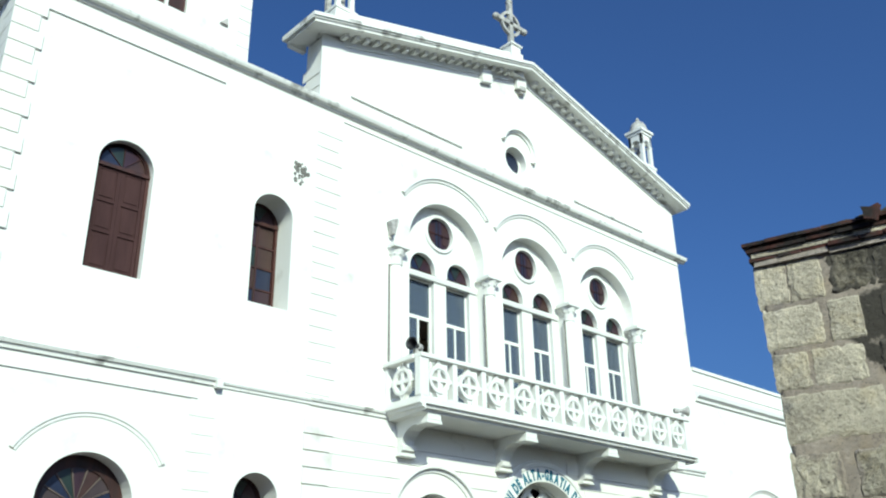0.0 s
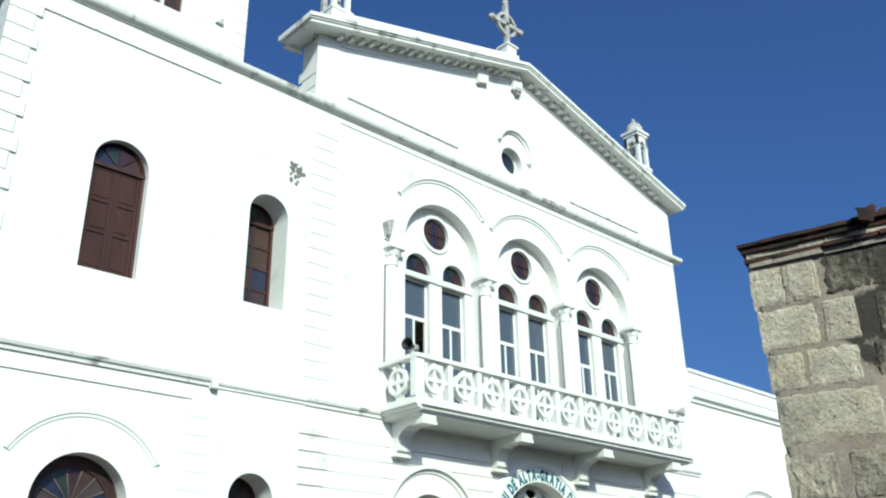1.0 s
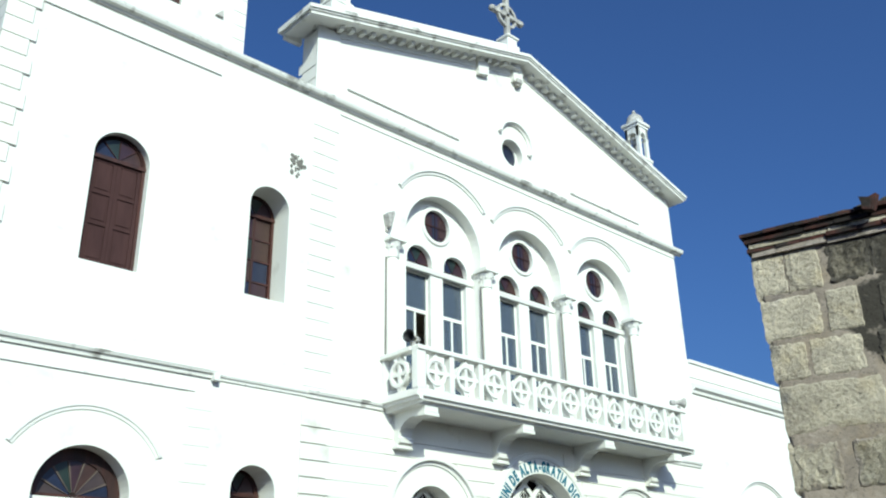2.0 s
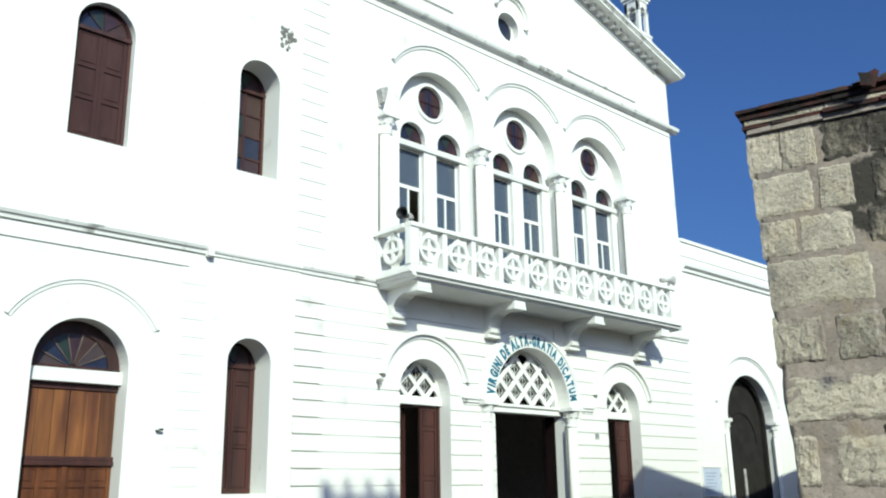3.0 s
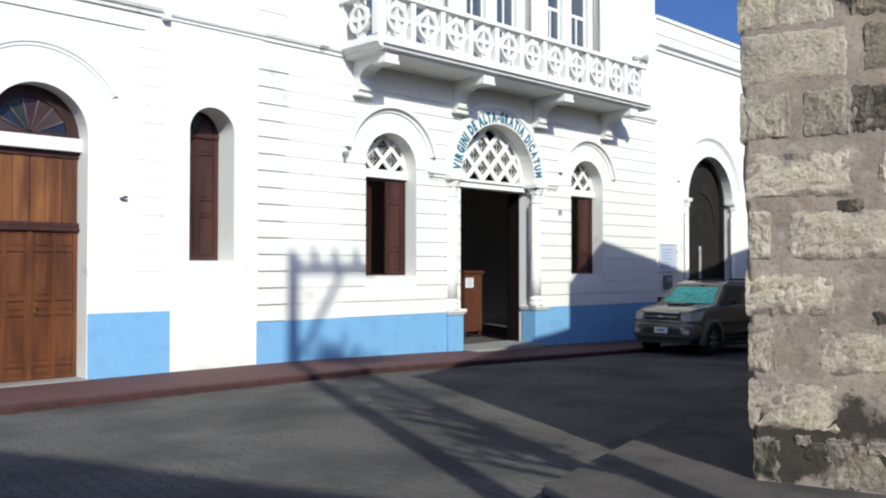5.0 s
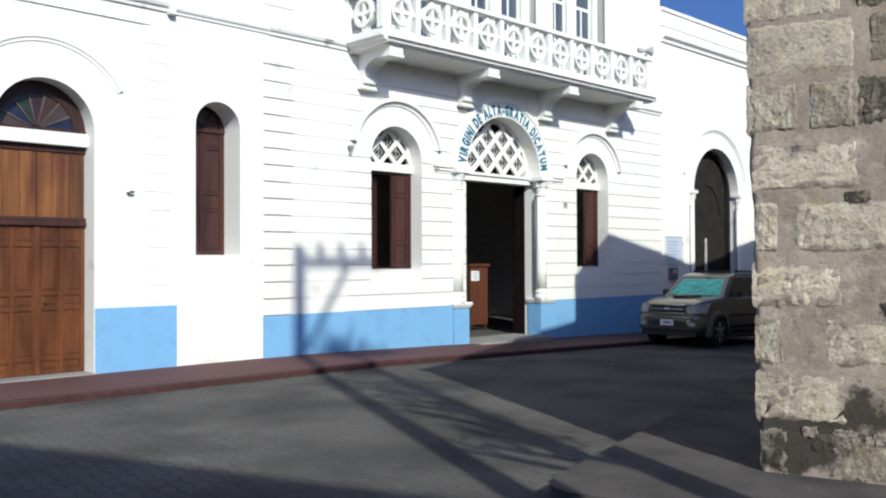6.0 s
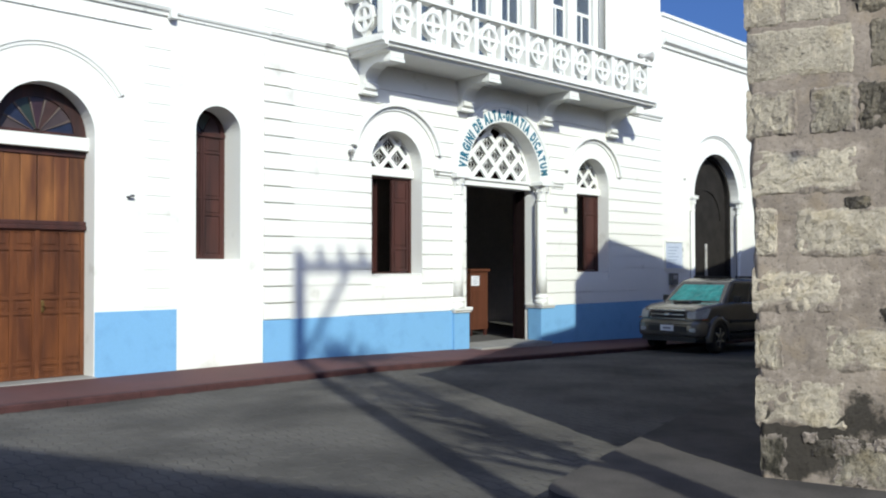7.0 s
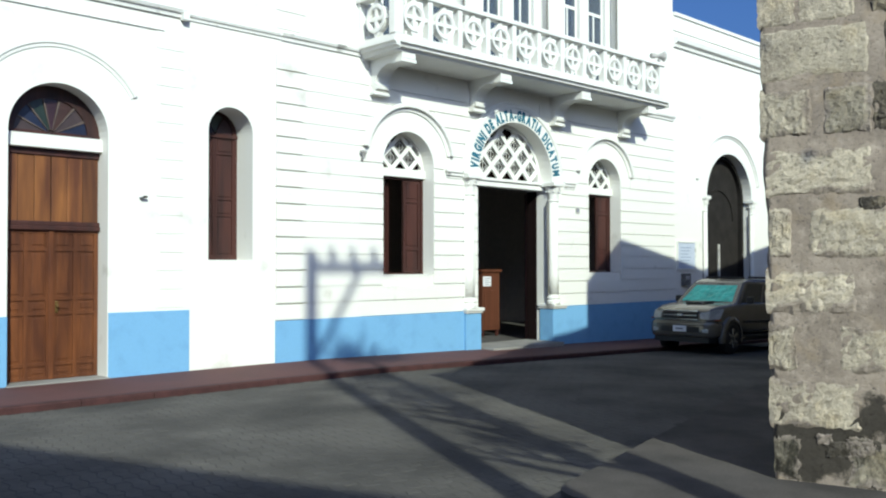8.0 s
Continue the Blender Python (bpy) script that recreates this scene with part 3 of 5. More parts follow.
lantern(19.12, 0.33, 13.70)
lantern(8.62, 0.33, 13.55)
cx, cz = 13.5, 15.6
cr = thing("roof_cross", (cx, 0, 14.2), "weathered grey stone cross with a ring on the gable's peak", "cross")
part("pedestal", boxes((cx - 0.2, cx + 0.2, -0.2, 0.2, 14.0, 14.62), (cx - 0.16, cx + 0.16, -0.16, 0.16, 14.62, 14.9), (cx - 0.2, cx + 0.2, -0.2, 0.2, 14.86, 14.92), bevel=0.02), TRIM, cr)
part("arm", boxes((cx - 0.06, cx + 0.06, -0.06, 0.06, 14.9, 16.25), (cx - 0.48, cx + 0.48, -0.06, 0.06, cz - 0.06, cz + 0.06), bevel=0.015), STONEGREY, cr)
bm = bmesh.new()
arc_sweep(bm, cx, cz, [(0.27, -0.04), (0.27, 0.04), (0.34, 0.04), (0.34, -0.04)], 0, 360, 28)
part("ring", bm, STONEGREY, cr)
for dx, dz in ((-0.5, 0), (0.5, 0), (0, 0.66)):
    bm = bmesh.new()
    bmesh.ops.create_icosphere(bm, subdivisions=2, radius=0.09, matrix=Matrix.Translation((cx + dx, 0, cz + dz)))
    part("knob", bm, STONEGREY, cr, smooth=True)

# ---- upper windows, three bays ----
def two_light_window(c):
    w = thing("window_bay", (c, 0.3, FLOOR_UP), "white two-light arched window with a round light above", "window", "balcony windows", "structure")
    Y = 0.25
    lx = (c - 0.49, c + 0.49)
    Z1, CZ, ST = 8.34, 9.33, 0.10
    part("tracery", plate(arched(c, BAY_R + 0.03, BAY_SPRING, FLOOR_UP), [arched(x, 0.325, Z1 + ST, FLOOR_UP + 0.02) for x in lx] + [circle(c, CZ, 0.345)], Y, Y + 0.12), TRIM, w)
    for x in lx:
        bm = bmesh.new()
        arc_sweep(bm, x, Z1 + ST, [(0.325, Y), (0.325, Y - 0.04), (0.39, Y - 0.04), (0.41, Y)], -12, 192, 20)
        part("light_hood", bm, TRIM, w)
        part("transom", boxes((x - 0.325, x + 0.325, Y - 0.03, Y + 0.06, Z1 - 0.10, Z1), bevel=0.008), TRIM, w)
        fr = part("sash", plate(rect(x - 0.325, x + 0.325, FLOOR_UP + 0.02, Z1 - 0.10), [rect(x - 0.29, x + 0.29, 7.49, Z1 - 0.13), rect(x - 0.29, x - 0.02, FLOOR_UP + 0.06, 7.42), rect(x + 0.02, x + 0.29, FLOOR_UP + 0.06, 7.42)], Y + 0.10, Y + 0.15), TRIM, w)
        p = part("pane", boxes((x - 0.29, x + 0.29, Y + 0.12, Y + 0.128, 7.49, Z1 - 0.13)), GLASS, fr)
        p.visible_shadow = False
        for a, b in ((x - 0.29, x - 0.02), (x + 0.02, x + 0.29)):
            if (c, x, a) == (BAYS[0], lx[0], lx[0] + 0.02):
                continue
            p = part("pane", boxes((a, b, Y + 0.12, Y + 0.128, FLOOR_UP + 0.06, 7.42)), GLASS, fr)
            p.visible_shadow = False
        for k in range(3):
            a0, a1 = 180 - 60 * k, 120 - 60 * k
            bm = bmesh.new()
            arc_sweep(bm, x, Z1 + ST, [(0.03, Y + 0.075), (0.03, Y + 0.09), (0.325, Y + 0.09), (0.325, Y + 0.075)], a1 + 3, a0 - 3, 8)
            part("fan_pane", bm, STAIN[(k * 2 + int(c)) % 5], w)
            bm = bmesh.new()
            arc_sweep(bm, x, Z1 + ST, [(0.03, Y + 0.065), (0.03, Y + 0.095), (0.325, Y + 0.095), (0.325, Y + 0.065)], a1 - 3, a1 + 3, 2)
            part("glazing_bar", bm, DARKWOOD, w)
        part("fan_pane", boxes((x - 0.325, x + 0.325, Y + 0.075, Y + 0.09, Z1, Z1 + ST)), STAIN[(1 + int(c)) % 3], w)
    bm = bmesh.new()
    moulding(bm, c - BAY_R + 0.02, c + BAY_R - 0.02, [(Y, Z1 - 0.10), (Y - 0.04, Z1 - 0.10), (Y - 0.06, Z1 - 0.02), (Y - 0.06, Z1 + 0.0), (Y, Z1 + 0.02)])
    part("impost_band", bm, TRIM, w)
    part("sill", boxes((c - BAY_R, c + BAY_R, Y - 0.3, Y, FLOOR_UP - 0.03, FLOOR_UP + 0.02)), TRIM, w)
    bm = bmesh.new()
    arc_sweep(bm, c, CZ, [(0.345, Y), (0.345, Y - 0.04), (0.41, Y - 0.04), (0.43, Y)], 0, 360, 32)
    part("ring_mould", bm, TRIM, w)
    part("round_pane", plate(circle(c, CZ, 0.345), [], Y + 0.05, Y + 0.06), STAIN[0], w)
    for k in (-1, 0, 1):
        part("colour_strip", boxes((c + 0.19 * k - 0.06, c + 0.19 * k + 0.06, Y + 0.035, Y + 0.049, CZ - (0.2 if k else 0.28), CZ + (0.2 if k else 0.28))), STAIN[(2, 1, 2)[k + 1]], w)
    part("glazing_bar", boxes((c - 0.30, c + 0.30, Y + 0.02, Y + 0.034, CZ - 0.012, CZ + 0.012), (c - 0.01, c + 0.01, Y + 0.02, Y + 0.034, CZ - 0.3, CZ + 0.3)), DARKWOOD, w)

for c in BAYS:
    two_light_window(c)

def column(x, y, z0, z1, r, pedestal=False, label="white painted engaged column with a carved capital", group="balcony columns"):
    t = thing("column", (x, y, z0), label, "column", group)
    bm = bmesh.new()
    lathe(bm, [(r * 0.98, z0 + 0.2), (r, z0 + 0.6), (r * 0.88, z1 - 0.42)], x, y, 20)
    part("shaft", bm, TRIM, t, smooth=True)
    bm = bmesh.new()
    lathe(bm, [(r * 1.35, z0), (r * 1.35, z0 + 0.06), (r * 1.2, z0 + 0.08), (r * 1.3, z0 + 0.13), (r * 1.05, z0 + 0.17), (r, z0 + 0.2)], x, y, 20)
    part("base", bm, TRIM, t)
    bm = bmesh.new()
    lathe(bm, [(r * 0.88, z1 - 0.42), (r * 1.05, z1 - 0.40), (r * 1.05, z1 - 0.37), (r * 0.9, z1 - 0.36), (r * 1.0, z1 - 0.25), (r * 1.4, z1 - 0.12), (r * 1.45, z1 - 0.09)], x, y, 16)
    for i in range(8):
        a = radians(45 * i)
        bmesh.ops.create_icosphere(bm, subdivisions=1, radius=0.02, matrix=Matrix.Translation((x + r * 1.28 * math.cos(a), y + r * 1.28 * math.sin(a), z1 - 0.2)))
    part("capital", bm, TRIM, t)
    # Thin grey strip painted for the shade line left of the shaft.
    part("shade_strip", boxes((x - r * 1.36, x - r * 1.04, -0.012, 0.004, z0 + 0.2, z1 - 0.4)), MIDGREY, t, "grey strip painted for the shade line beside the shaft")
    part("abacus", boxes((x - r * 1.65, x + r * 1.65, y - r * 1.65, y + r * 1.65, z1 - 0.09, z1), bevel=0.012), TRIM, t)

for x in (9.89, 12.40, 14.92, 17.44):
    column(x, -0.02, FLOOR_UP - 0.03, 8.58, 0.12)

# ---- balcony ----
BX0, BX1, BY = 9.62, 18.05, -1.0
bal = thing("balcony", (13.9, -0.5, 5.2), "white stone balcony with pierced round panels over the church door", "balcony")
bm = bmesh.new()
prof = [(0.0, 5.22), (-0.86, 5.25), (-0.88, 5.29), (-0.94, 5.30), (-0.95, 5.34), (-1.0, 5.36), (-1.0, 5.42), (0.0, 5.42)]
moulding(bm, BX0 + 0.14, BX1 - 0.14, prof)
part("slab", bm, TRIM, bal)
for s, x in ((1, BX0), (-1, BX1)):
    bm = bmesh.new()
    prism(bm, [(x, 5.419), (x, 5.36), (x + s * 0.05, 5.34), (x + s * 0.06, 5.30), (x + s * 0.12, 5.29), (x + s * 0.14, 5.25), (x + s * 0.14, 5.419)], "y", -1.0, 0.0)
    part("slab_edge", bm, TRIM, bal)
RX0, RX1 = 9.63, 17.72                         # the parapet stands a little in from the slab's end
part("rail", boxes((RX0, RX1, BY - 0.03, BY + 0.17, 6.15, 6.23), (RX0 - 0.02, RX0 + 0.17, BY + 0.17, 0.0, 6.15, 6.23), (RX1 - 0.17, RX1 + 0.02, BY + 0.17, 0.0, 6.15, 6.23), bevel=0.012), TRIM, bal)
part("plinth", boxes((RX0 + 0.02, RX1 - 0.02, BY + 0.0, BY + 0.15, 5.42, 5.49), (RX0 + 0.02, RX0 + 0.15, BY + 0.15, 0.0, 5.42, 5.49), (RX1 - 0.15, RX1 - 0.02, BY + 0.15, 0.0, 5.42, 5.49), bevel=0.006), TRIM, bal)
NP = 11
STEP = (RX1 - RX0 - 0.2) / NP
for i in range(NP + 1):
    x = RX0 + 0.10 + STEP * i
    hw = 0.10 if i in (0, NP) else 0.055
    part("post", boxes((x - hw, x + hw, BY + 0.0, BY + 0.14, 5.49, 6.15), bevel=0.008), TRIM, bal)

def medallion(c, z, axis_y, along="x"):
    R, y = 0.235, axis_y
    holes = []
    for sx in (-1, 1):
        for sz in (-1, 1):
            pts = []
            a0 = math.atan2(sz, sx)
            for k in range(7):
                a = a0 - 0.62 + 1.24 * k / 6
                pts.append((c + 0.17 * math.cos(a), z + 0.17 * math.sin(a)))
            pts.append((c + sx * 0.035, z + sz * 0.035))
            holes.append(pts)
    bm = plate(circle(c, z, R, 28), holes, y - 0.045, y + 0.045)
    add(bm, plate(circle(c, z, 0.242, 28), [circle(c, z, 0.19, 24)], y - 0.06, y + 0.06))
    for k in range(4):
        a = math.pi / 2 * k
        dx, dz = math.cos(a), math.sin(a)
        px, pz = -dz, dx
        tip, wide, point = (0.338, 0.095, 0.012) if k % 2 else (0.30, 0.035, 0.03)
        prism(bm, [(c + dx * 0.215 + px * wide, z + dz * 0.215 + pz * wide), (c + dx * tip + px * point, z + dz * tip + pz * point), (c + dx * tip - px * point, z + dz * tip - pz * point), (c + dx * 0.215 - px * wide, z + dz * 0.215 - pz * wide)], "y", y - 0.04, y + 0.04)
    if along == "y":
        for v in bm.verts:
            v.co = Vector((axis_y - (v.co.y - axis_y), v.co.x, v.co.z))
    return bm

for i in range(NP):
    part("medallion", medallion(RX0 + 0.10 + STEP * (i + 0.5), 5.815, BY + 0.07), TRIM, bal, "pierced round panel")
for x in (RX0 + 0.09, RX1 - 0.09):
    part("medallion", medallion(-0.47, 5.815, x, "y"), TRIM, bal, "pierced round panel")
    part("post", boxes((x - 0.06, x + 0.06, -0.08, 0.0, 5.49, 6.15)), TRIM, bal)

for x in (10.08, 12.53, 15.0, 17.45):
    bm = bmesh.new()
    pts = [(0.0, 5.24), (0.0, 4.68), (-0.10, 4.68), (-0.20, 4.72), (-0.21, 4.79), (-0.15, 4.83), (-0.17, 4.90), (-0.22, 4.97), (-0.32, 5.05), (-0.45, 5.10), (-0.56, 5.11), (-0.60, 5.08), (-0.68, 5.10), (-0.80, 5.12), (-0.85, 5.15), (-0.85, 5.26)]
    prism(bm, pts, "x", x - 0.15, x + 0.15)
    br = part("bracket", bm, TRIM, bal, "white scrolled stone bracket")
    part("foot", boxes((x - 0.18, x + 0.18, -0.17, 0, 4.62, 4.68), bevel=0.01), TRIM, br)
    part("nose", boxes((x - 0.17, x + 0.17, -0.86, -0.68, 5.08, 5.14), bevel=0.01), TRIM, br)

def horn_speaker(x, y, z, yaw, mat=IRON):
    t = thing("horn_loudspeaker", (x, y, z), "small grey horn loudspeaker on the balcony rail", "loudspeaker", "balcony loudspeakers")
    m = Matrix.Translation((x, y, z + 0.17)) @ Matrix.Rotation(radians(yaw), 4, "Z") @ Matrix.Rotation(radians(90), 4, "X")
    bm = bmesh.new()
    lathe(bm, [(0.02, -0.10), (0.04, -0.05), (0.07, 0.06), (0.112, 0.13), (0.117, 0.14), (0.10, 0.13), (0.055, 0.03), (0.025, -0.02)], 0, 0, 18)
    bmesh.ops.transform(bm, matrix=m, verts=bm.verts)
    part("horn", bm, mat, t, smooth=True)
    bm = bmesh.new()
    lathe(bm, [(0.05, -0.2), (0.06, -0.18), (0.06, -0.1), (0.05, -0.08)], 0, 0, 14)
    bmesh.ops.transform(bm, matrix=m, verts=bm.verts)
    part("driver", bm, STONEGREY, t)
    part("mount", boxes((x - 0.03, x + 0.03, y - 0.03, y + 0.03, z, z + 0.1)), STONEGREY, t)

horn_speaker(9.70, -0.80, 6.23, -70)
horn_speaker(17.62, -0.92, 6.23, 60, STONEGREY)

# ---- ground-floor windows and doors ----
def lattice(cx, cz, R, y0, y1, pitch, parent, base, t=0.055, shift=0.0):
    """A pierced screen of crossing diagonal bars inside a half circle, each bar a part, with thin tracery in the diamonds."""
    k = int(R * 2 / pitch) + 3
    for sgn in (-1, 1):
        for i in range(-k, k + 1):
            off = (i + 0.5) * pitch * 1.4142 - sgn * shift
            pts = []
            for j in range(0, 401):
                s = -2 + 4 * j / 400
                x, z = cx + s, cz + sgn * s + off
                if (x - cx) ** 2 + (z - cz) ** 2 < R * R and z > base:
                    pts.append((x, z))
            if len(pts) < 6:
                continue
            (xa, za), (xb, zb) = pts[0], pts[-1]
            nx, nz = -sgn * t * 0.3536, t * 0.3536
            bm = bmesh.new()
            prism(bm, [(xa - nx, za - nz), (xb - nx, zb - nz), (xb + nx, zb + nz), (xa + nx, za + nz)], "y", y0 + (0.002 if sgn > 0 else 0), y1)
            part("lattice_bar", bm, TRIM, parent)
    step = pitch * 1.4142
    for i in range(-10, 11):
        for j in range(0, 12):
            if (i + j) % 2:
                continue
            x, z = cx + shift + i * step / 2, cz + j * step / 2
            if (x - cx) ** 2 + (z - cz) ** 2 > (R - step * 0.34) ** 2 or z < base + step * 0.3:
                continue
            a, w = step * 0.44, 0.005
            bm = boxes((x - w, x + w, y0 + 0.034, y1 - 0.002, z - a, z + a))
            r = step * 0.22
            ring = [[bm.verts.new((x + q * math.cos(m * math.pi / 2), y, z + q * math.sin(m * math.pi / 2))) for m in range(4)] for q, y in ((r - 0.006, y0 + 0.03), (r + 0.006, y0 + 0.03), (r + 0.006, y1 - 0.004), (r - 0.006, y1 - 0.004))]
            for g, h in ((0, 1), (1, 2), (2, 3), (3, 0)):
                for m in range(4):
                    bm.faces.new((ring[g][m], ring[g][(m + 1) % 4], ring[h][(m + 1) % 4], ring[h][m]))
            part("tracery", bm, TRIM, parent)

def panel_leaf(x0, x1, z0, z1, y0, y1, rows, mat, cols=1):
    """A door or shutter leaf: stiles, rails and raised panels. rows: panel heights as fractions."""
    bm = boxes((x0, x1, y0 + 0.02, y1, z0, z1))
    w = (x1 - x0) / cols
    st = 0.055 if x1 - x0 > 0.35 else 0.035
    z = z0
    for i in range(cols + 1):
        xs = x0 + i * w
        box(bm, max(x0, xs - st / (1 if i in (0, cols) else 2)), min(x1, xs + st / (1 if i in (0, cols) else 2)), y0, y0 + 0.02, z0, z1)
    for fr in rows:
        h = (z1 - z0) * fr
        box(bm, x0 + st, x1 - st, y0 + 0.001, y0 + 0.02, z, z + st * 0.8)
        for i in range(cols):
            a, b = x0 + i * w + st * 1.5, x0 + (i + 1) * w - st * 1.5
            if b - a > 0.03 and h > 0.16:
                box(bm, a, b, y0 + 0.008, y0 + 0.02, z + st * 1.5, z + h - st * 0.7, bevel=0.006)
        z += h
    box(bm, x0 + st, x1 - st, y0 + 0.001, y0 + 0.02, z1 - st * 0.8, z1)
    return bm

for i, (cx, half, spring, sill) in enumerate(SIDES):
    w = thing("window_ground", (cx, 0.27, sill), "dark wooden casement shutters under a white lattice fanlight", "window", "ground floor windows", "structure")
    Y = 0.27
    part("lintel", boxes((cx - half, cx + half, Y - 0.06, Y + 0.1, 3.28, 3.42), bevel=0.008), TRIM, w)
    part("screen_rim", plate(arched(cx, half, spring, 3.42), [arched(cx, half - 0.035, spring, 3.44)], Y, Y + 0.1), TRIM, w)
    lattice(cx, 3.42, half + 0.03, Y + 0.01, Y + 0.045, 0.30, w, 3.40, 0.076, 0.06)
    # Black sheet added behind the lattice in place of the dark inside.
    part("screen_back", plate(arched(cx, half - 0.02, spring, 3.44), [], Y + 0.11, Y + 0.13), NEARBLACK, w)
    part("frame", plate(rect(cx - half, cx + half, sill, 3.28), [rect(cx - half + 0.12, cx + half - 0.05, sill + 0.04, 3.24)], Y, Y + 0.08), DARKWOOD, w)
    sh = panel_leaf(0, 0.5, sill + 0.05, 3.23, 0, 0.045, (0.24, 0.52, 0.24), DARKWOOD)
    bmesh.ops.rotate(sh, verts=sh.verts, cent=(0, 0, 0), matrix=Matrix.Rotation(radians(15 if i == 0 else 24), 3, "Z"))
    bmesh.ops.translate(sh, verts=sh.verts, vec=(cx - half + 0.06, Y + 0.06, 0))
    part("shutter", sh, DARKWOOD, w)
    x1 = cx + half - 0.055
    part("shutter", panel_leaf(x1 - (0.42 if i == 0 else 0.46), x1, sill + 0.05, 3.23, Y + 0.02, Y + 0.065, (0.24, 0.52, 0.24), DARKWOOD), DARKWOOD, w)
    part("sill", boxes((cx - half, cx + half, 0.0, Y, sill - 0.02, sill + 0.012)), TRIM, w)

# main door
cx = MAIN[0]
d = thing("door_main", (cx, 0.3, 0.05), "open dark wooden church doors under a white lattice fanlight", "door", kind="structure")
part("lintel", boxes((cx - 1.12, cx + 1.12, 0.16, 0.42, 3.25, 3.36), (cx - 1.12, cx + 1.12, 0.12, 0.42, 3.36, 3.42), bevel=0.01), TRIM, d)
part("screen_rim", plate(arched(cx, 1.12, 3.44, 3.42), [arched(cx, 1.06, 3.44, 3.43)], 0.27, 0.40), TRIM, d)
lattice(cx, 3.45, 1.08, 0.29, 0.335, 0.335, d, 3.42, 0.094, 0.10)
part("jamb", boxes((cx - 1.12, cx - 1.05, 0.28, 0.60, 0.05, 3.25)), NEARBLACK, d, "dark wooden door post")
part("jamb", boxes((cx + 1.092, cx + 1.12, 0.37, 0.618, 0.05, 3.25)), NEARBLACK, d, "dark wooden door post")
# Added black sheet: stops sun through the lattice and paints the gloom.
part("screen_back", plate(arched(cx, 1.07, 3.44, 3.43), [], 0.42, 0.44), NEARBLACK, d)
leaf = panel_leaf(0, 0.95, 0.08, 3.22, 0, 0.06, (0.2, 0.3, 0.2, 0.3), DARKWOOD, 2)
bmesh.ops.rotate(leaf, verts=leaf.verts, cent=(0, 0, 0), matrix=Matrix.Rotation(radians(5), 3, "Z"))
bmesh.ops.translate(leaf, verts=leaf.verts, vec=(cx + 1.16, 0.68, 0))
part("door_leaf", leaf, DARKWOOD, d)
leaf = panel_leaf(0, 0.95, 0.08, 3.22, 0, 0.06, (0.2, 0.3, 0.2, 0.3), DARKWOOD, 2)
bmesh.ops.rotate(leaf, verts=leaf.verts, cent=(0, 0, 0), matrix=Matrix.Rotation(radians(166), 3, "Z"))
bmesh.ops.translate(leaf, verts=leaf.verts, vec=(cx - 1.12, 0.66, 0))
part("door_leaf", leaf, DARKWOOD, d)
solo("door_step", boxes((12.66, 14.82, -0.40, 0.64, -0.15, 0.085), bevel=0.012), CONCRETE, "pale worn concrete step at the church door", "step", "structure")
for x0, x1 in ((12.22, 12.64), (14.84, 15.25)):
    p = thing("pedestal", ((x0 + x1) / 2, -0.05, 0), "blue painted column pedestal with a moulded white top", "pedestal", "door pedestals")
    part("block", boxes((x0, x1, -0.09, 0.28, -0.25, 0.76), bevel=0.008), BLUE, p)
    part("cap", boxes((x0 - 0.02, x1 + 0.02, -0.12, 0.30, 0.76, 0.80), (x0 - 0.035, x1 + 0.035, -0.15, 0.31, 0.80, 0.86), bevel=0.01), CORNICE, p)
for x in (12.37, 14.93):
    column(x, -0.02, 0.86, 3.42, 0.115, label="slim white round column beside the church door", group="door columns")

CABWOOD = material("red brown cabinet wood", (0.11, 0.039, 0.021), 0.5, var=0.25, scale=4, bump=0.1, streak=0.08)
cab = thing("wooden_cabinet", (15.05, 2.1, 0.06), "brown wooden cabinet with a white notice inside the church door", "cabinet")
part("body", boxes((14.78, 15.36, 1.9, 2.3, 0.2, 1.52), bevel=0.01), CABWOOD, cab)
part("top", boxes((14.74, 15.40, 1.86, 2.34, 1.52, 1.58), bevel=0.008), CABWOOD, cab)
part("front_panel", boxes((14.84, 15.30, 1.885, 1.9, 0.28, 1.1), bevel=0.006), CABWOOD, cab)
for x in (14.80, 15.28):
    part("leg", boxes((x, x + 0.06, 1.92, 1.98, 0.06, 0.2)), DARKWOOD, cab)
PAPER = material("white notice paper", (0.75, 0.76, 0.80), 0.8, var=0.05, bump=0)
INK = material("grey print", (0.22, 0.23, 0.27), 0.8, var=0.05, bump=0)
nt = part("notice", boxes((14.80, 15.06, 1.890, 1.897, 1.2, 1.42)), PAPER, cab, "white paper notice")
for k in range(4):
    part("print_bar", boxes((14.84, 15.02 - 0.02 * (k % 2), 1.885, 1.889, 1.37 - 0.045 * k, 1.385 - 0.045 * k)), INK, nt)

# big wooden door of the tower
cx, half, spring, sill = BIG
d = thing("door_tower", (cx, 0.29, 0.12), "tall varnished brown panelled double door with a stained glass fanlight", "door", kind="structure")
Y = 0.29
part("lintel", boxes((cx - half, cx + half, Y - 0.10, Y + 0.12, 3.24, 3.42), bevel=0.01), TRIM, d)
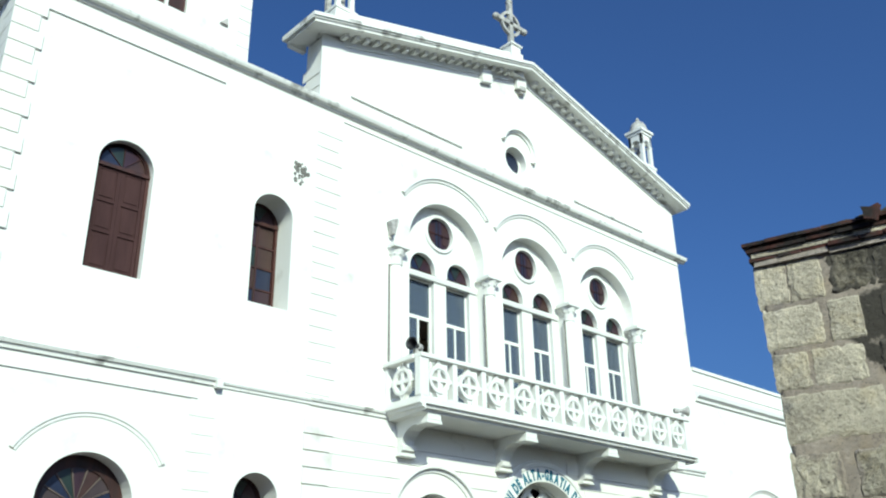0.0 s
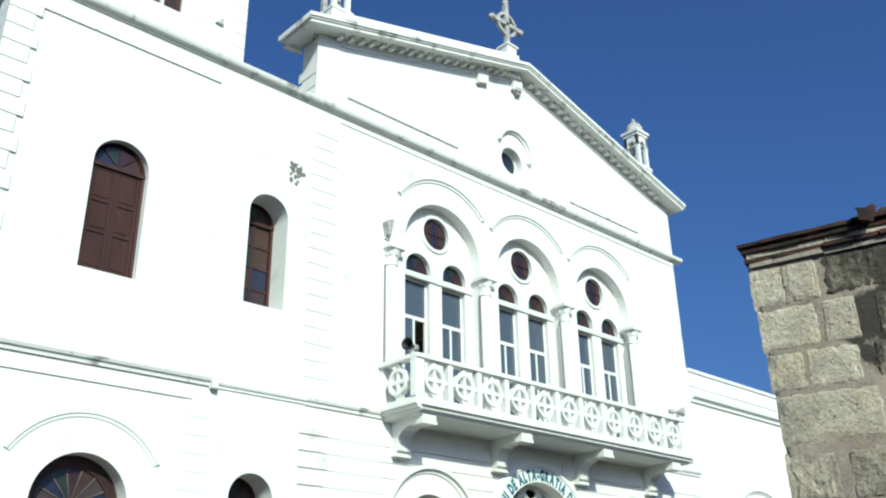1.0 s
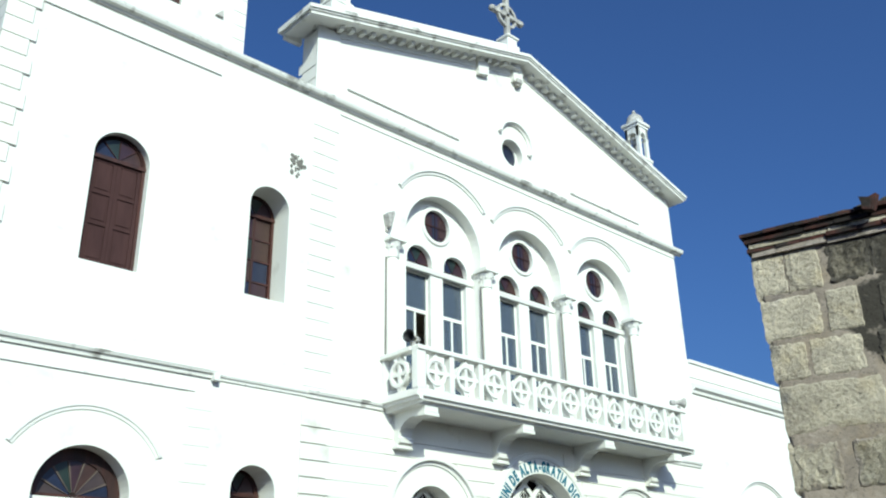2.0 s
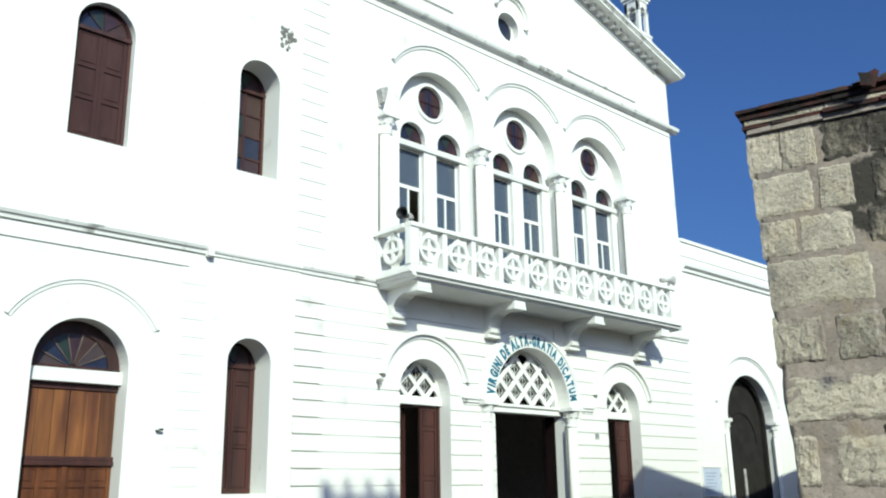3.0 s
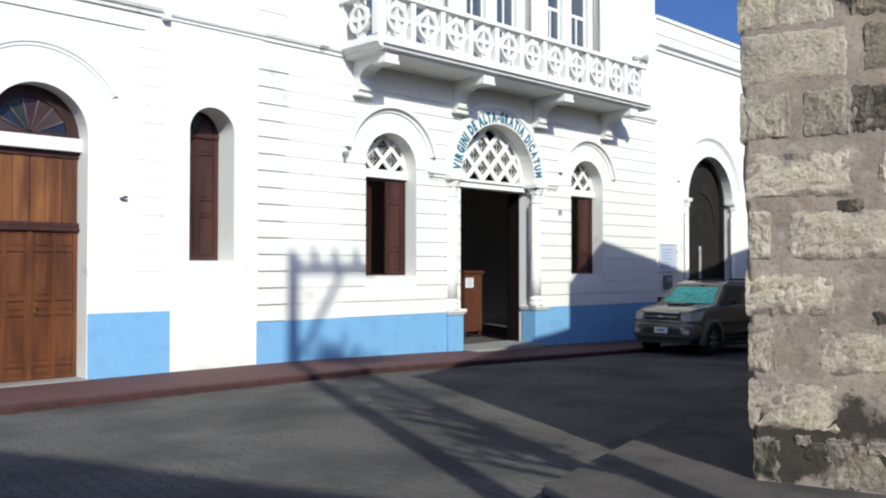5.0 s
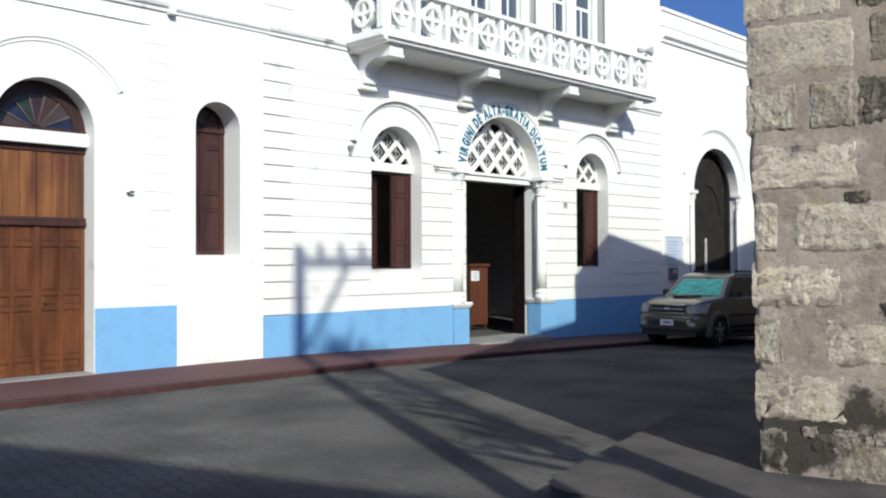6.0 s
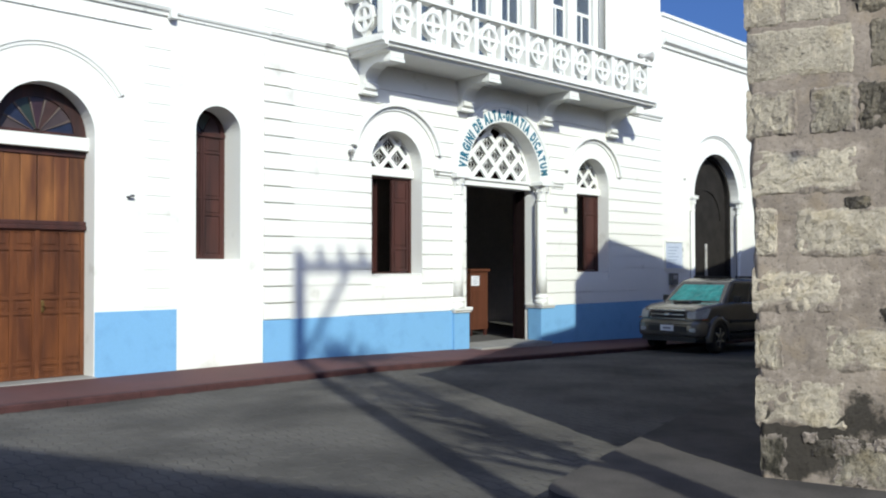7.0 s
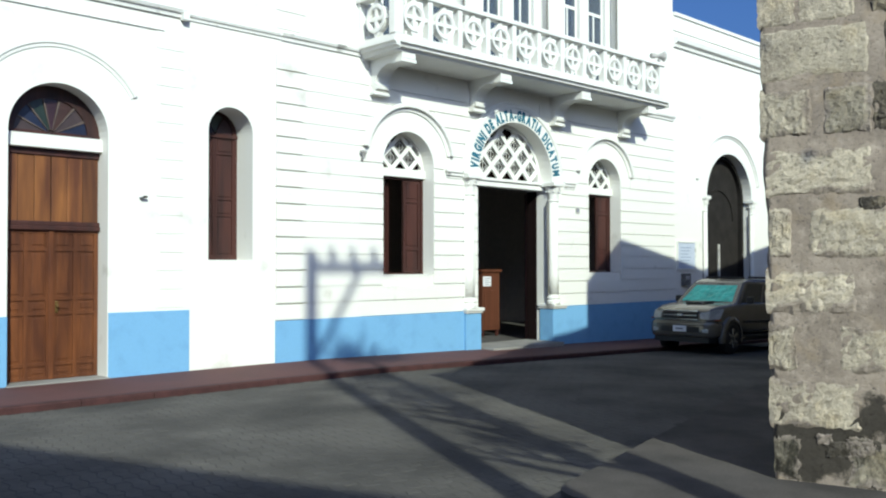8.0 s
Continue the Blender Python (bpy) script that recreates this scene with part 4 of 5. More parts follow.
for s in (-1, 1):
    a, b = (cx - half + 0.01, cx - 0.005) if s < 0 else (cx + 0.005, cx + half - 0.01)
    part("door_leaf", panel_leaf(a, b, 0.16, 2.15, Y, Y + 0.07, (0.09, 0.34, 0.1, 0.33, 0.14), WOOD, 2), WOOD, d)
    for k_ in range(3):
        wb = (b - a) / 3
        part("board", boxes((a + k_ * wb + 0.003, a + (k_ + 1) * wb - 0.003, Y + 0.012 + 0.004 * (k_ % 2), Y + 0.07, 2.27, 3.149), bevel=0.006), GOLDWOOD, d)
# Dark strip laid across the board tops just below the lintel.
part("dark_band", boxes((cx - half, cx + half, Y - 0.01, Y + 0.07, 3.15, 3.239), bevel=0.008), DARKWOOD, d)
part("middle_rail", boxes((cx - half, cx + half, Y - 0.05, Y + 0.07, 2.15, 2.21), (cx - half, cx + half, Y - 0.03, Y + 0.07, 2.21, 2.27), bevel=0.01), DARKWOOD, d)
part("meeting_strip", boxes((cx - 0.03, cx + 0.03, Y - 0.02, Y, 0.16, 2.15), bevel=0.006), WOOD, d)
part("lock", boxes((cx + 0.055, cx + 0.095, Y - 0.022, Y + 0.01, 1.04, 1.20), bevel=0.008), BRASS, d)
part("handle", boxes((cx + 0.06, cx + 0.09, Y - 0.06, Y - 0.02, 1.12, 1.15), bevel=0.006), BRASS, d)
part("threshold", boxes((cx - half - 0.02, cx + half + 0.02, -0.06, Y + 0.3, -0.05, 0.155), bevel=0.01), CONCRETE, d)
def fan(parent, cx, cz, R, y, n, start=0, mat=DARKWOOD, reach=0.93):
    # A short reach leaves a wide dark ring, painted for the arch's shadow.
    rim = DARKWOOD if reach < 0.9 else mat
    for k in range(n):
        a0, a1 = 180 * k / n, 180 * (k + 1) / n
        bm = bmesh.new()
        arc_sweep(bm, cx, cz, [(R * 0.1, y), (R * 0.1, y + 0.02), (R * reach, y + 0.02), (R * reach, y)], a0 + 2, a1 - 2, 8)
        part("fan_pane", bm, STAIN[(k * 3 + start) % 5], parent)
        if k:
            bm = bmesh.new()
            arc_sweep(bm, cx, cz, [(R * 0.08, y - 0.02), (R * 0.08, y + 0.03), (R * (reach + 0.01), y + 0.03), (R * (reach + 0.01), y - 0.02)], a0 - 1.6, a0 + 1.6, 2)
            part("glazing_bar", bm, mat, parent)
    bm = bmesh.new()
    arc_sweep(bm, cx, cz, [(R * (reach - 0.01), y - 0.03), (R * (reach - 0.01), y + 0.05), (R, y + 0.05), (R, y - 0.03)], 0, 180, 28)
    part("fan_rim_shade", bm, rim, parent)
FANBAR = material("worn pale wood", (0.115, 0.085, 0.075), 0.6, var=0.2, bump=0.1)
fan(d, cx, spring, half, Y + 0.03, 7, 1, FANBAR, 0.76)
part("fan_base", boxes((cx - half, cx + half, Y - 0.02, Y + 0.08, 3.42, 3.47)), DARKWOOD, d)

# tall slim openings beside the tower
def slim_window(o, glazed):
    cx, half, spring, sill = o
    Y = 0.46
    w = thing("window_slim", (cx, Y, sill), "narrow arched window with reddish wood and coloured panes" if glazed else "narrow arched dark brown wooden shutter in a deep reveal", "window", kind="structure")
    part("frame", plate(arched(cx, half, spring, sill), [arched(cx, half - 0.045, spring, sill + 0.05)], Y, Y + 0.07), DARKWOOD, w)
    part("crossbar", boxes((cx - half, cx + half, Y - 0.02, Y + 0.07, spring - 0.03, spring + 0.03)), DARKWOOD, w)
    fan(w, cx, spring + 0.03, half - 0.05, Y + 0.03, 3, 0)
    if glazed:
        z = sill + 0.05
        n = 4
        h = (spring - 0.03 - z) / n
        for r in range(n):
            for c in (0, 1):
                a = cx - half + 0.05 + c * (half - 0.05)
                part("pane", boxes((a + 0.015, a + half - 0.065, Y + 0.04, Y + 0.05, z + r * h + 0.015, z + (r + 1) * h - 0.015)), STAIN[(1, 0, 2, 1, 3, 2, 0, 2)[r * 2 + c]], w)
            part("glazing_bar", boxes((cx - half + 0.04, cx + half - 0.04, Y + 0.02, Y + 0.06, z + r * h - 0.015, z + r * h + 0.015)), DARKWOOD, w)
        part("mullion", boxes((cx - 0.02, cx + 0.02, Y + 0.015, Y + 0.065, z, spring)), DARKWOOD, w)
    else:
        for s in (0, 1):
            a = cx - half + 0.04 + s * (half - 0.04)
            part("shutter", panel_leaf(a + 0.003, a + half - 0.043, sill + 0.05, spring - 0.03, Y + 0.01, Y + 0.055, (0.34, 0.14, 0.38, 0.14), DARKWOOD), DARKWOOD, w)

slim_window(SLIM_LOW, False)
slim_window(SLIM_UP, True)
cx, half, spring, sill = SHUT
w = thing("window_shuttered", (cx, 0.13, sill), "closed dark brown shutters under a fan-shaped top light", "window", kind="structure")
part("frame", plate(arched(cx, half, spring, sill), [arched(cx, half - 0.05, spring, sill + 0.04)], 0.13, 0.2), DARKWOOD, w)
fan(w, cx, spring + 0.02, half - 0.04, 0.16, 4, 2, SHUTTER)
part("crossbar", boxes((cx - half, cx + half, 0.11, 0.2, spring - 0.03, spring + 0.03)), DARKWOOD, w)
for s in (0, 1):
    a = cx - half + 0.05 + s * (half - 0.05)
    part("shutter", panel_leaf(a + 0.002, a + half - 0.052, sill + 0.04, spring - 0.03, 0.152, 0.19, (0.36, 0.30, 0.34), SHUTTER), SHUTTER, w)

# ---- right wing trim ----
wingw = bpy.data.objects["wall_wing"]
bm = bmesh.new()
moulding(bm, RIGHT + 0.02, 30.0, [(0.0, 7.14), (-0.05, 7.14), (-0.06, 7.21), (-0.14, 7.26), (-0.16, 7.37), (0.0, 7.41)])
part("cornice", bm, TRIM, wingw)
part("parapet", boxes((RIGHT, 30.0, -0.03, 0.3, 7.55, 7.92), (RIGHT, 30.0, -0.07, 0.34, 7.92, 8.01), bevel=0.01), TRIM, wingw)
cx, half, spring, sill = PORTAL
bm = bmesh.new()
arc_sweep(bm, cx, spring, [(half, 0.0), (half, -0.05), (half + 0.12, -0.05), (half + 0.14, 0.0)], 0, 180, 32)
part("arch_band", bm, TRIM, wingw)
for x in (cx - half - 0.05, cx + half + 0.05):
    column(x, -0.01, -0.22, 3.48, 0.075, label="white half column at the side portal", group="portal columns")
d = thing("door_portal", (cx, 0.7, -0.2), "dark wooden portal door, tinted darker for the recess's shade", "door", kind="structure")
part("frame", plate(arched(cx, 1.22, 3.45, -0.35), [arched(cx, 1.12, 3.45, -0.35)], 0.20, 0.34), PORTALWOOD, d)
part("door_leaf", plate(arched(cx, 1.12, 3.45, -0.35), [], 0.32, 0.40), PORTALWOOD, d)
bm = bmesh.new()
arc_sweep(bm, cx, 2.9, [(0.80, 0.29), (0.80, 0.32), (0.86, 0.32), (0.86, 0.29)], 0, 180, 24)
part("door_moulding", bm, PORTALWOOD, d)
part("door_strip", boxes((cx - 0.045, cx + 0.045, 0.27, 0.32, 0.4, 2.24), bevel=0.02), STONEGREY, d, "pale grey strip down the door's middle")

# ---- small fixtures ----
sg = thing("notice_board", (20.27, -0.02, 1.56), "pale framed notice board on the white wall", "sign")
part("frame", plate(rect(19.83, 20.72, 1.55, 2.28), [rect(19.87, 20.68, 1.59, 2.24)], -0.04, 0.0), CORNICE, sg)
bd = part("board", boxes((19.87, 20.68, -0.02, 0.0, 1.59, 2.24)), material("pale blue notice sheet", (0.48, 0.53, 0.64), 0.7, var=0.08, bump=0), sg)
for k in range(6):
    part("print_bar", boxes((20.0, 20.5 - 0.07 * (k % 3), -0.024, -0.021, 2.1 - 0.08 * k, 2.125 - 0.08 * k)), material("pale blue print", (0.28, 0.33, 0.45), 0.8, var=0.05, bump=0) if k == 0 else bpy.data.materials["pale blue print"], bd)
mt = thing("meter_box", (20.2, -0.05, 1.15), "small grey metal meter box on the wall", "box")
part("case", boxes((20.05, 20.36, -0.10, 0.0, 1.16, 1.46), bevel=0.012), MIDGREY, mt)
part("window", boxes((20.12, 20.29, -0.106, -0.10, 1.30, 1.40)), STONEGREY, mt)
pl = thing("number_plaque", (15.76, -0.02, 2.84), "tiny grey plaque beside the door", "plaque")
part("plate", boxes((15.70, 15.82, -0.045, -0.026, 2.80, 2.93), bevel=0.004), STONEGREY, pl)
part("mark_bar", boxes((15.715, 15.805, -0.049, -0.045, 2.83, 2.90)), INK, pl)
hk = thing("wall_hook", (5.79, 0, 2.63), "small dark iron hook on the white wall", "hook")
part("stem", boxes((5.75, 5.80, -0.07, 0.0, 2.62, 2.635), bevel=0.004), IRON, hk)
part("tip", boxes((5.78, 5.84, -0.08, -0.05, 2.625, 2.655), bevel=0.008), IRON, hk)
lp = thing("wall_lamp", (9.72, -0.03, 3.5), "small grey wall lamp beside the window", "lamp")
bm = bmesh.new()
lathe(bm, [(0.02, 3.54), (0.035, 3.57), (0.06, 3.60), (0.06, 3.63), (0.02, 3.645)], 9.72, -0.09, 12)
part("shade", bm, STONEGREY, lp)
part("arm", boxes((9.71, 9.73, -0.09, -0.014, 3.49, 3.51), (9.71, 9.73, -0.10, -0.08, 3.49, 3.55)), STONEGREY, lp)
fl = thing("flood_light", (9.80, -0.05, 8.9), "small grey floodlight on a bracket above the column", "lamp")
bm = bmesh.new()
prism(bm, [(9.66, 9.02), (9.82, 9.10), (9.84, 9.04), (9.76, 8.76), (9.72, 8.76)], "y", -0.16, -0.02)
part("housing", bm, STONEGREY, fl)
part("mount", boxes((9.72, 9.78, -0.05, 0.0, 8.7, 8.8)), STONEGREY, fl)
sp = thing("rain_spout", (5.92, 0, 11.78), "little dark triangular vent in the tower wall", "vent")
bm = bmesh.new()
prism(bm, [(5.85, 11.74), (6.0, 11.74), (5.98, 11.88)], "y", -0.03, 0.03)
part("vent_hood", bm, STONEGREY, sp)
pt = thing("plaster_scar", (7.66, 0, 9.3), "grey patch where the plaster has broken away", "patch", kind="structure")
for k in range(44):
    rx, rz = random.gauss(0, 0.07), random.gauss(0, 0.06)
    rz = rz - (random.uniform(0.1, 0.32) if k % 3 == 0 else 0.0)
    bm = bmesh.new()
    s = random.uniform(0.012, 0.045)
    prism(bm, [(7.68 + rx + s * random.uniform(0.6, 1.3) * math.cos(a), 9.50 + rz + s * random.uniform(0.7, 1.5) * math.sin(a)) for a in (0, 1.05, 2.1, 3.1, 4.2, 5.2)], "y", -0.004 - 0.0003 * k, 0.0)
    part("chip", bm, MIDGREY, pt)

# ---- the stone house on the near corner ----
O = Vector((6.0, -9.02, 0))
U, N = Vector((0.25, -0.968, 0)).normalized(), Vector((-0.968, -0.25, 0)).normalized()
V = -N
def stone_at(u, z, d):
    return O + U * (u * 0.887) + N * d + Vector((0, 0, 0.19 + 0.887 * z))

house = thing("stone_house", (6.0, -9.02, 0.2), "old limestone corner house with crumbling mortar and clay tile eaves", "house")
bm = bmesh.new()
def loop_prism(bm, pts, z0, z1):
    return prism(bm, [(p.x, p.y) for p in pts], "z", z0, z1)
loop_prism(bm, [O + V * 0.05 + U * 0.16, O + U * 7 + V * 0.05, O + U * 7 + V * 4.4, O + V * 4.4 + U * 0.16], -0.4, 4.28)
part("wall", bm, MORTAR, house, "weathered mortar and rubble wall")
bm = bmesh.new()
nu, nz = 110, 150
def corner_edge(z):
    """The crumbling corner leans back towards its foot."""
    return 0.115 - 0.027 * z + 0.02 * noise.noise((z * 2.3, 0.0, 4.0)) + 0.012 * noise.noise((z * 9.0, 0.0, 7.0))
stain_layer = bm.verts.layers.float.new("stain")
grid = []
for i in range(nu + 1):
    col = []
    for j in range(nz + 1):
        z = 4.62 * j / nz
        along = 2.9 * i / nu
        u = corner_edge(z) + along
        d = (0.005 if z > 1.7 else 0.007) + (0.007 if z > 3.0 else 0.011) * (noise.noise((u * 4.2, z * 4.2, 3.1)) + 0.5 * noise.noise((u * 12, z * 12, 9.0))) - (0.05 if i == 0 else 0)
        v = bm.verts.new(stone_at(u, z, d))
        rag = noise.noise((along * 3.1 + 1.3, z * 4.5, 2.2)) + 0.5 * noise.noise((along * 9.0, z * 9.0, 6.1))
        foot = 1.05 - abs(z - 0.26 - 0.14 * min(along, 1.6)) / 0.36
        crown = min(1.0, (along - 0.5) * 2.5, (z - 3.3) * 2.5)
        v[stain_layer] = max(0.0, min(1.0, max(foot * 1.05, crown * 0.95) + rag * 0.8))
        col.append(v)
    grid.append(col)
for i in range(nu):
    for j in range(nz):
        bm.faces.new((grid[i][j], grid[i + 1][j], grid[i + 1][j + 1], grid[i][j + 1]))
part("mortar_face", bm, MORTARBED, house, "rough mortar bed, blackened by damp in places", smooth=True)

def stone_block(u0, u1, z0, z1, proud, mat, seed, worn=1.0):
    rnd = random.Random(seed)
    bm = bmesh.new()
    a, b = 16, 11
    smear = bm.verts.layers.float.new("stain")   # mortar drawn over the stone's edges
    rows = []
    du, dz = u1 - u0, z1 - z0
    for i in range(a + 1):
        row = []
        for j in range(b + 1):
            edge = i in (0, a) or j in (0, b)
            corner = i in (0, a) and j in (0, b)
            u, z = u0 + du * i / a, z0 + dz * j / b
            u += rnd.uniform(-0.5, 0.5) * (0.010 if edge else 0.022)
            z += rnd.uniform(-0.5, 0.5) * (0.010 if edge else 0.020)
            if edge and (i or u0 > 0.1):
                u += 0.022 * worn * noise.noise((u * 6 + seed, z * 6, 1.7))
                z += 0.030 * worn * noise.noise((u * 6, z * 6 + seed, 5.3))
            if corner:
                u += (0.008 if i == 0 else -0.008)
                z += (0.006 if j == 0 else -0.006)
            inner = i in (1, 2, a - 2, a - 1) or j in (1, b - 1)
            d = proud * (0.6 if edge and i == 0 and u0 < 0.14 else -0.35 if edge else 0.75 if inner else 1.05) + (0.010 * noise.noise((u * 19 + seed, z * 19, 2.0)) + 0.007 * noise.noise((u * 41, z * 41 + seed, 8.0))) * (0.35 if edge else 1.0) * worn
            v = bm.verts.new(stone_at(u, z, d))
            inside = min(u - u0 if u0 > 0.14 else 1.0, u1 - u, z - z0, z1 - z)
            v[smear] = max(0.0, min(0.8, 0.85 - inside * 7.5 + 0.7 * noise.noise((u * 6 + seed, z * 6, 3.3)))) * (0.5 if worn < 0.5 else 1.0)
            row.append(v)
        rows.append(row)
    for i in range(a):
        for j in range(b):
            bm.faces.new((rows[i][j], rows[i + 1][j], rows[i + 1][j + 1], rows[i][j + 1]))
    rim = [rows[i][0] for i in range(a + 1)] + [rows[a][j] for j in range(1, b + 1)] + [rows[i][b] for i in range(a - 1, -1, -1)] + [rows[0][j] for j in range(b - 1, 0, -1)]
    back = [bm.verts.new(v.co - N * 0.16) for v in rim]
    for i in range(len(rim)):
        k = (i + 1) % len(rim)
        bm.faces.new((rim[i], back[i], back[k], rim[k]))
    return part("stone", bm, mat, house)

# courses of the corner: bottom, top, then widths along the wall ('s' pale, 'b' stained, 'g' dark, 'm' bare mortar)
COURSES = (
    (0.0, 0.36, 0.12, ((0.18, "b"), (0.32, "m"), (0.55, "b"), (0.45, "g"))),
    (0.42, 0.79, 0.08, ((0.66, "s"), (0.40, "m"), (0.30, "b"), (0.4, "g"))),
    (0.86, 1.22, 0.08, ((0.20, "s"), (0.28, "m"), (0.78, "s"), (0.4, "s"))),
    (1.30, 1.64, 0.06, ((0.66, "s"), (0.62, "m"), (0.4, "g"))),
    (1.72, 2.11, 0.09, ((0.15, "s"), (0.12, "m"), (0.76, "s"), (0.4, "g"))),
    (2.20, 2.57, 0.065, ((0.78, "s"), (0.16, "m"), (0.22, "s"), (0.4, "g"))),
    (2.66, 3.03, 0.025, ((0.37, "s"), (0.09, "m"), (0.34, "b"), (0.30, "g"), (0.4, "g"))),
    (3.12, 3.49, 0.035, ((0.77, "s"), (0.09, "m"), (0.5, "g"))),
    (3.55, 3.83, 0.012, ((0.26, "s"), (0.03, "m"), (0.40, "s"), (0.12, "m"), (0.3, "g"), (0.4, "g"))),
    (3.89, 4.22, -0.005, ((0.45, "s"), (0.05, "m"), (0.24, "s"), (0.16, "m"), (0.3, "g"), (0.4, "g"))),
    (4.27, 4.62, -0.025, ((0.24, "s"), (0.02, "m"), (0.26, "s"), (0.06, "m"), (0.34, "g"), (0.4, "g"))),
)
k = 0
for z0, z1, u, row in COURSES:
    for w_, kind_ in row:
        if kind_ != "m":
            k += 1
            ashlar = z0 > 3.0 and kind_ == "s"
            proud = random.uniform(0.012, 0.016) if ashlar else random.uniform(0.012, 0.019) if z0 > 1.7 else random.uniform(0.010, 0.015)
            grow = 0.028 if ashlar else 0.012
            stone_block(u, u + w_ + (0.03 if ashlar else 0.015), z0 - grow, z1 + grow, proud, {"s": STONE, "b": BASESTONE, "g": GRIME}[kind_], 100 + k, 0.35 if ashlar else 1.0)
        u += w_
rnd = random.Random(5)
for _ in range(12):
    u, z, s = rnd.uniform(0.7, 1.9), rnd.uniform(0.0, 4.45), rnd.uniform(0.06, 0.12)
    k += 1
    stone_block(u, u + s * rnd.uniform(1.0, 1.9), z, z + s, rnd.uniform(0.010, 0.018), rnd.choice((GRIME, STONE, STONE)), 300 + k)

for _ in range(18):
    u, z, s = rnd.uniform(0.30, 1.4), rnd.uniform(0.20, 0.33), rnd.uniform(0.05, 0.11)
    k += 1
    stone_block(u, u + s * rnd.uniform(1.2, 2.2), z, z + s, rnd.uniform(0.010, 0.02), rnd.choice((GRIME, BASESTONE)), 400 + k)

# eaves: mortar bands and two courses of broken tile
for z0, z1, out, mat, step in ((4.62, 4.67, 0.03, MORTAR, 0.55), (4.67, 4.705, 0.065, TILE, 0.24), (4.705, 4.75, 0.04, STONE, 0.6), (4.75, 4.78, 0.075, TILE, 0.26), (4.78, 4.805, 0.055, GRIME, 0.6), (4.805, 4.835, 0.10, TILE, 0.24)):
    u = 0.03 - out
    while u < 4.0:
        bm = bmesh.new()
        w_ = step * rnd.uniform(0.8, 1.15)
        oo = out + rnd.uniform(-0.018, 0.018)
        dz = rnd.uniform(-0.006, 0.006)
        pts = [stone_at(u, 0, oo), stone_at(u + w_ - 0.006, 0, oo + rnd.uniform(-0.01, 0.01)), stone_at(u + w_ - 0.006, 0, -0.5), stone_at(u, 0, -0.5)]
        loop_prism(bm, pts, 0.19 + 0.887 * (z0 + dz), 0.19 + 0.887 * (z1 + dz))
        part("eave_tile" if mat is TILE else "eave_mortar", bm, mat, house)
        u += w_
# Wedge added out of view to raise the house's shadow edge.
bm = bmesh.new()
wedge_side = [(0.25, 4.1), (0.25, 4.52), (4.38, 5.22), (4.38, 4.1)]
ga = [bm.verts.new(O + V * s_ + U * 0.05 + Vector((0, 0, z_))) for s_, z_ in wedge_side]
gb = [bm.verts.new(O + V * s_ + U * 0.35 + Vector((0, 0, z_))) for s_, z_ in wedge_side]
bm.faces.new(ga)
bm.faces.new(gb[::-1])
for i in range(4):
    bm.faces.new((ga[i], gb[i], gb[(i + 1) % 4], ga[(i + 1) % 4]))
part("side_parapet", bm, GRIME, house, "unseen sloping wedge added to shape the house's shadow")
bm = bmesh.new()
c = [stone_at(-0.04, 4.836, 0.06), stone_at(7, 4.836, 0.06), stone_at(7, 4.836, -4.4), stone_at(-0.04, 4.836, -4.4)]
ridge = [stone_at(2.2, 5.5, -2.0), stone_at(4.6, 5.5, -2.2)]
vs = [bm.verts.new(p) for p in c + ridge]
for q in ((0, 1, 4), (1, 2, 5, 4), (2, 3, 5), (3, 0, 4, 5), (3, 2, 1, 0)):
    bm.faces.new([vs[i] for i in q])
part("roof", bm, TILE, house, "low hipped clay tile roof")
def half_tile(u, z, d, turn, tip):
    bm = bmesh.new()
    n = 8
    for i in range(n):
        a0, a1 = math.pi * i / n, math.pi * (i + 1) / n
        q = []
        for r in (0.10, 0.085):
            for a in (a0, a1):
                for y in (0, 0.3):
                    q.append(bm.verts.new((r * (1 - 0.2 * y / 0.3) * math.cos(a), y, r * math.sin(a))))
        for f in ((0, 1, 3, 2), (4, 6, 7, 5), (0, 4, 5, 1), (2, 3, 7, 6), (0, 2, 6, 4), (1, 5, 7, 3)):
            bm.faces.new([q[j] for j in f])
    m = Matrix.Translation(stone_at(u, z, d)) @ Matrix.Rotation(radians(turn), 4, "Z") @ Matrix.Rotation(radians(tip), 4, "X") @ Matrix.Rotation(math.pi, 4, "Y")
    bmesh.ops.transform(bm, matrix=m, verts=bm.verts)
    part("roof_tile", bm, TILE, house)
bm = bmesh.new()
shard = [(0.93, 4.78), (1.00, 4.76), (1.03, 4.83), (1.05, 4.89), (0.99, 4.87), (0.92, 4.89), (0.93, 4.84)]
fr = [bm.verts.new(stone_at(u, z, 0.17)) for u, z in shard]
bk = [bm.verts.new(stone_at(u + 0.02, z, 0.11)) for u, z in shard]
bm.faces.new(fr)
bm.faces.new(bk[::-1])
for i in range(len(shard)):
    j = (i + 1) % len(shard)
    bm.faces.new((fr[i], bk[i], bk[j], fr[j]))
part("broken_tile", bm, TILE, house, "broken dark red tile standing on the eaves")
for i in range(7):
    half_tile(1.3 + i * 0.24, 4.82, 0.05, -75, 12)
for i in range(5):
    bm = bmesh.new()
    u = 0.35 + i * 0.2
    bmesh.ops.create_icosphere(bm, subdivisions=2, radius=0.09, matrix=Matrix.Translation(stone_at(u, 4.80 + 0.01 * i, -0.02)) @ Matrix.Diagonal((1.2, 1.6, 0.35 + 0.12 * i, 1)))
    part("ridge_mortar", bm, GRIME, house)

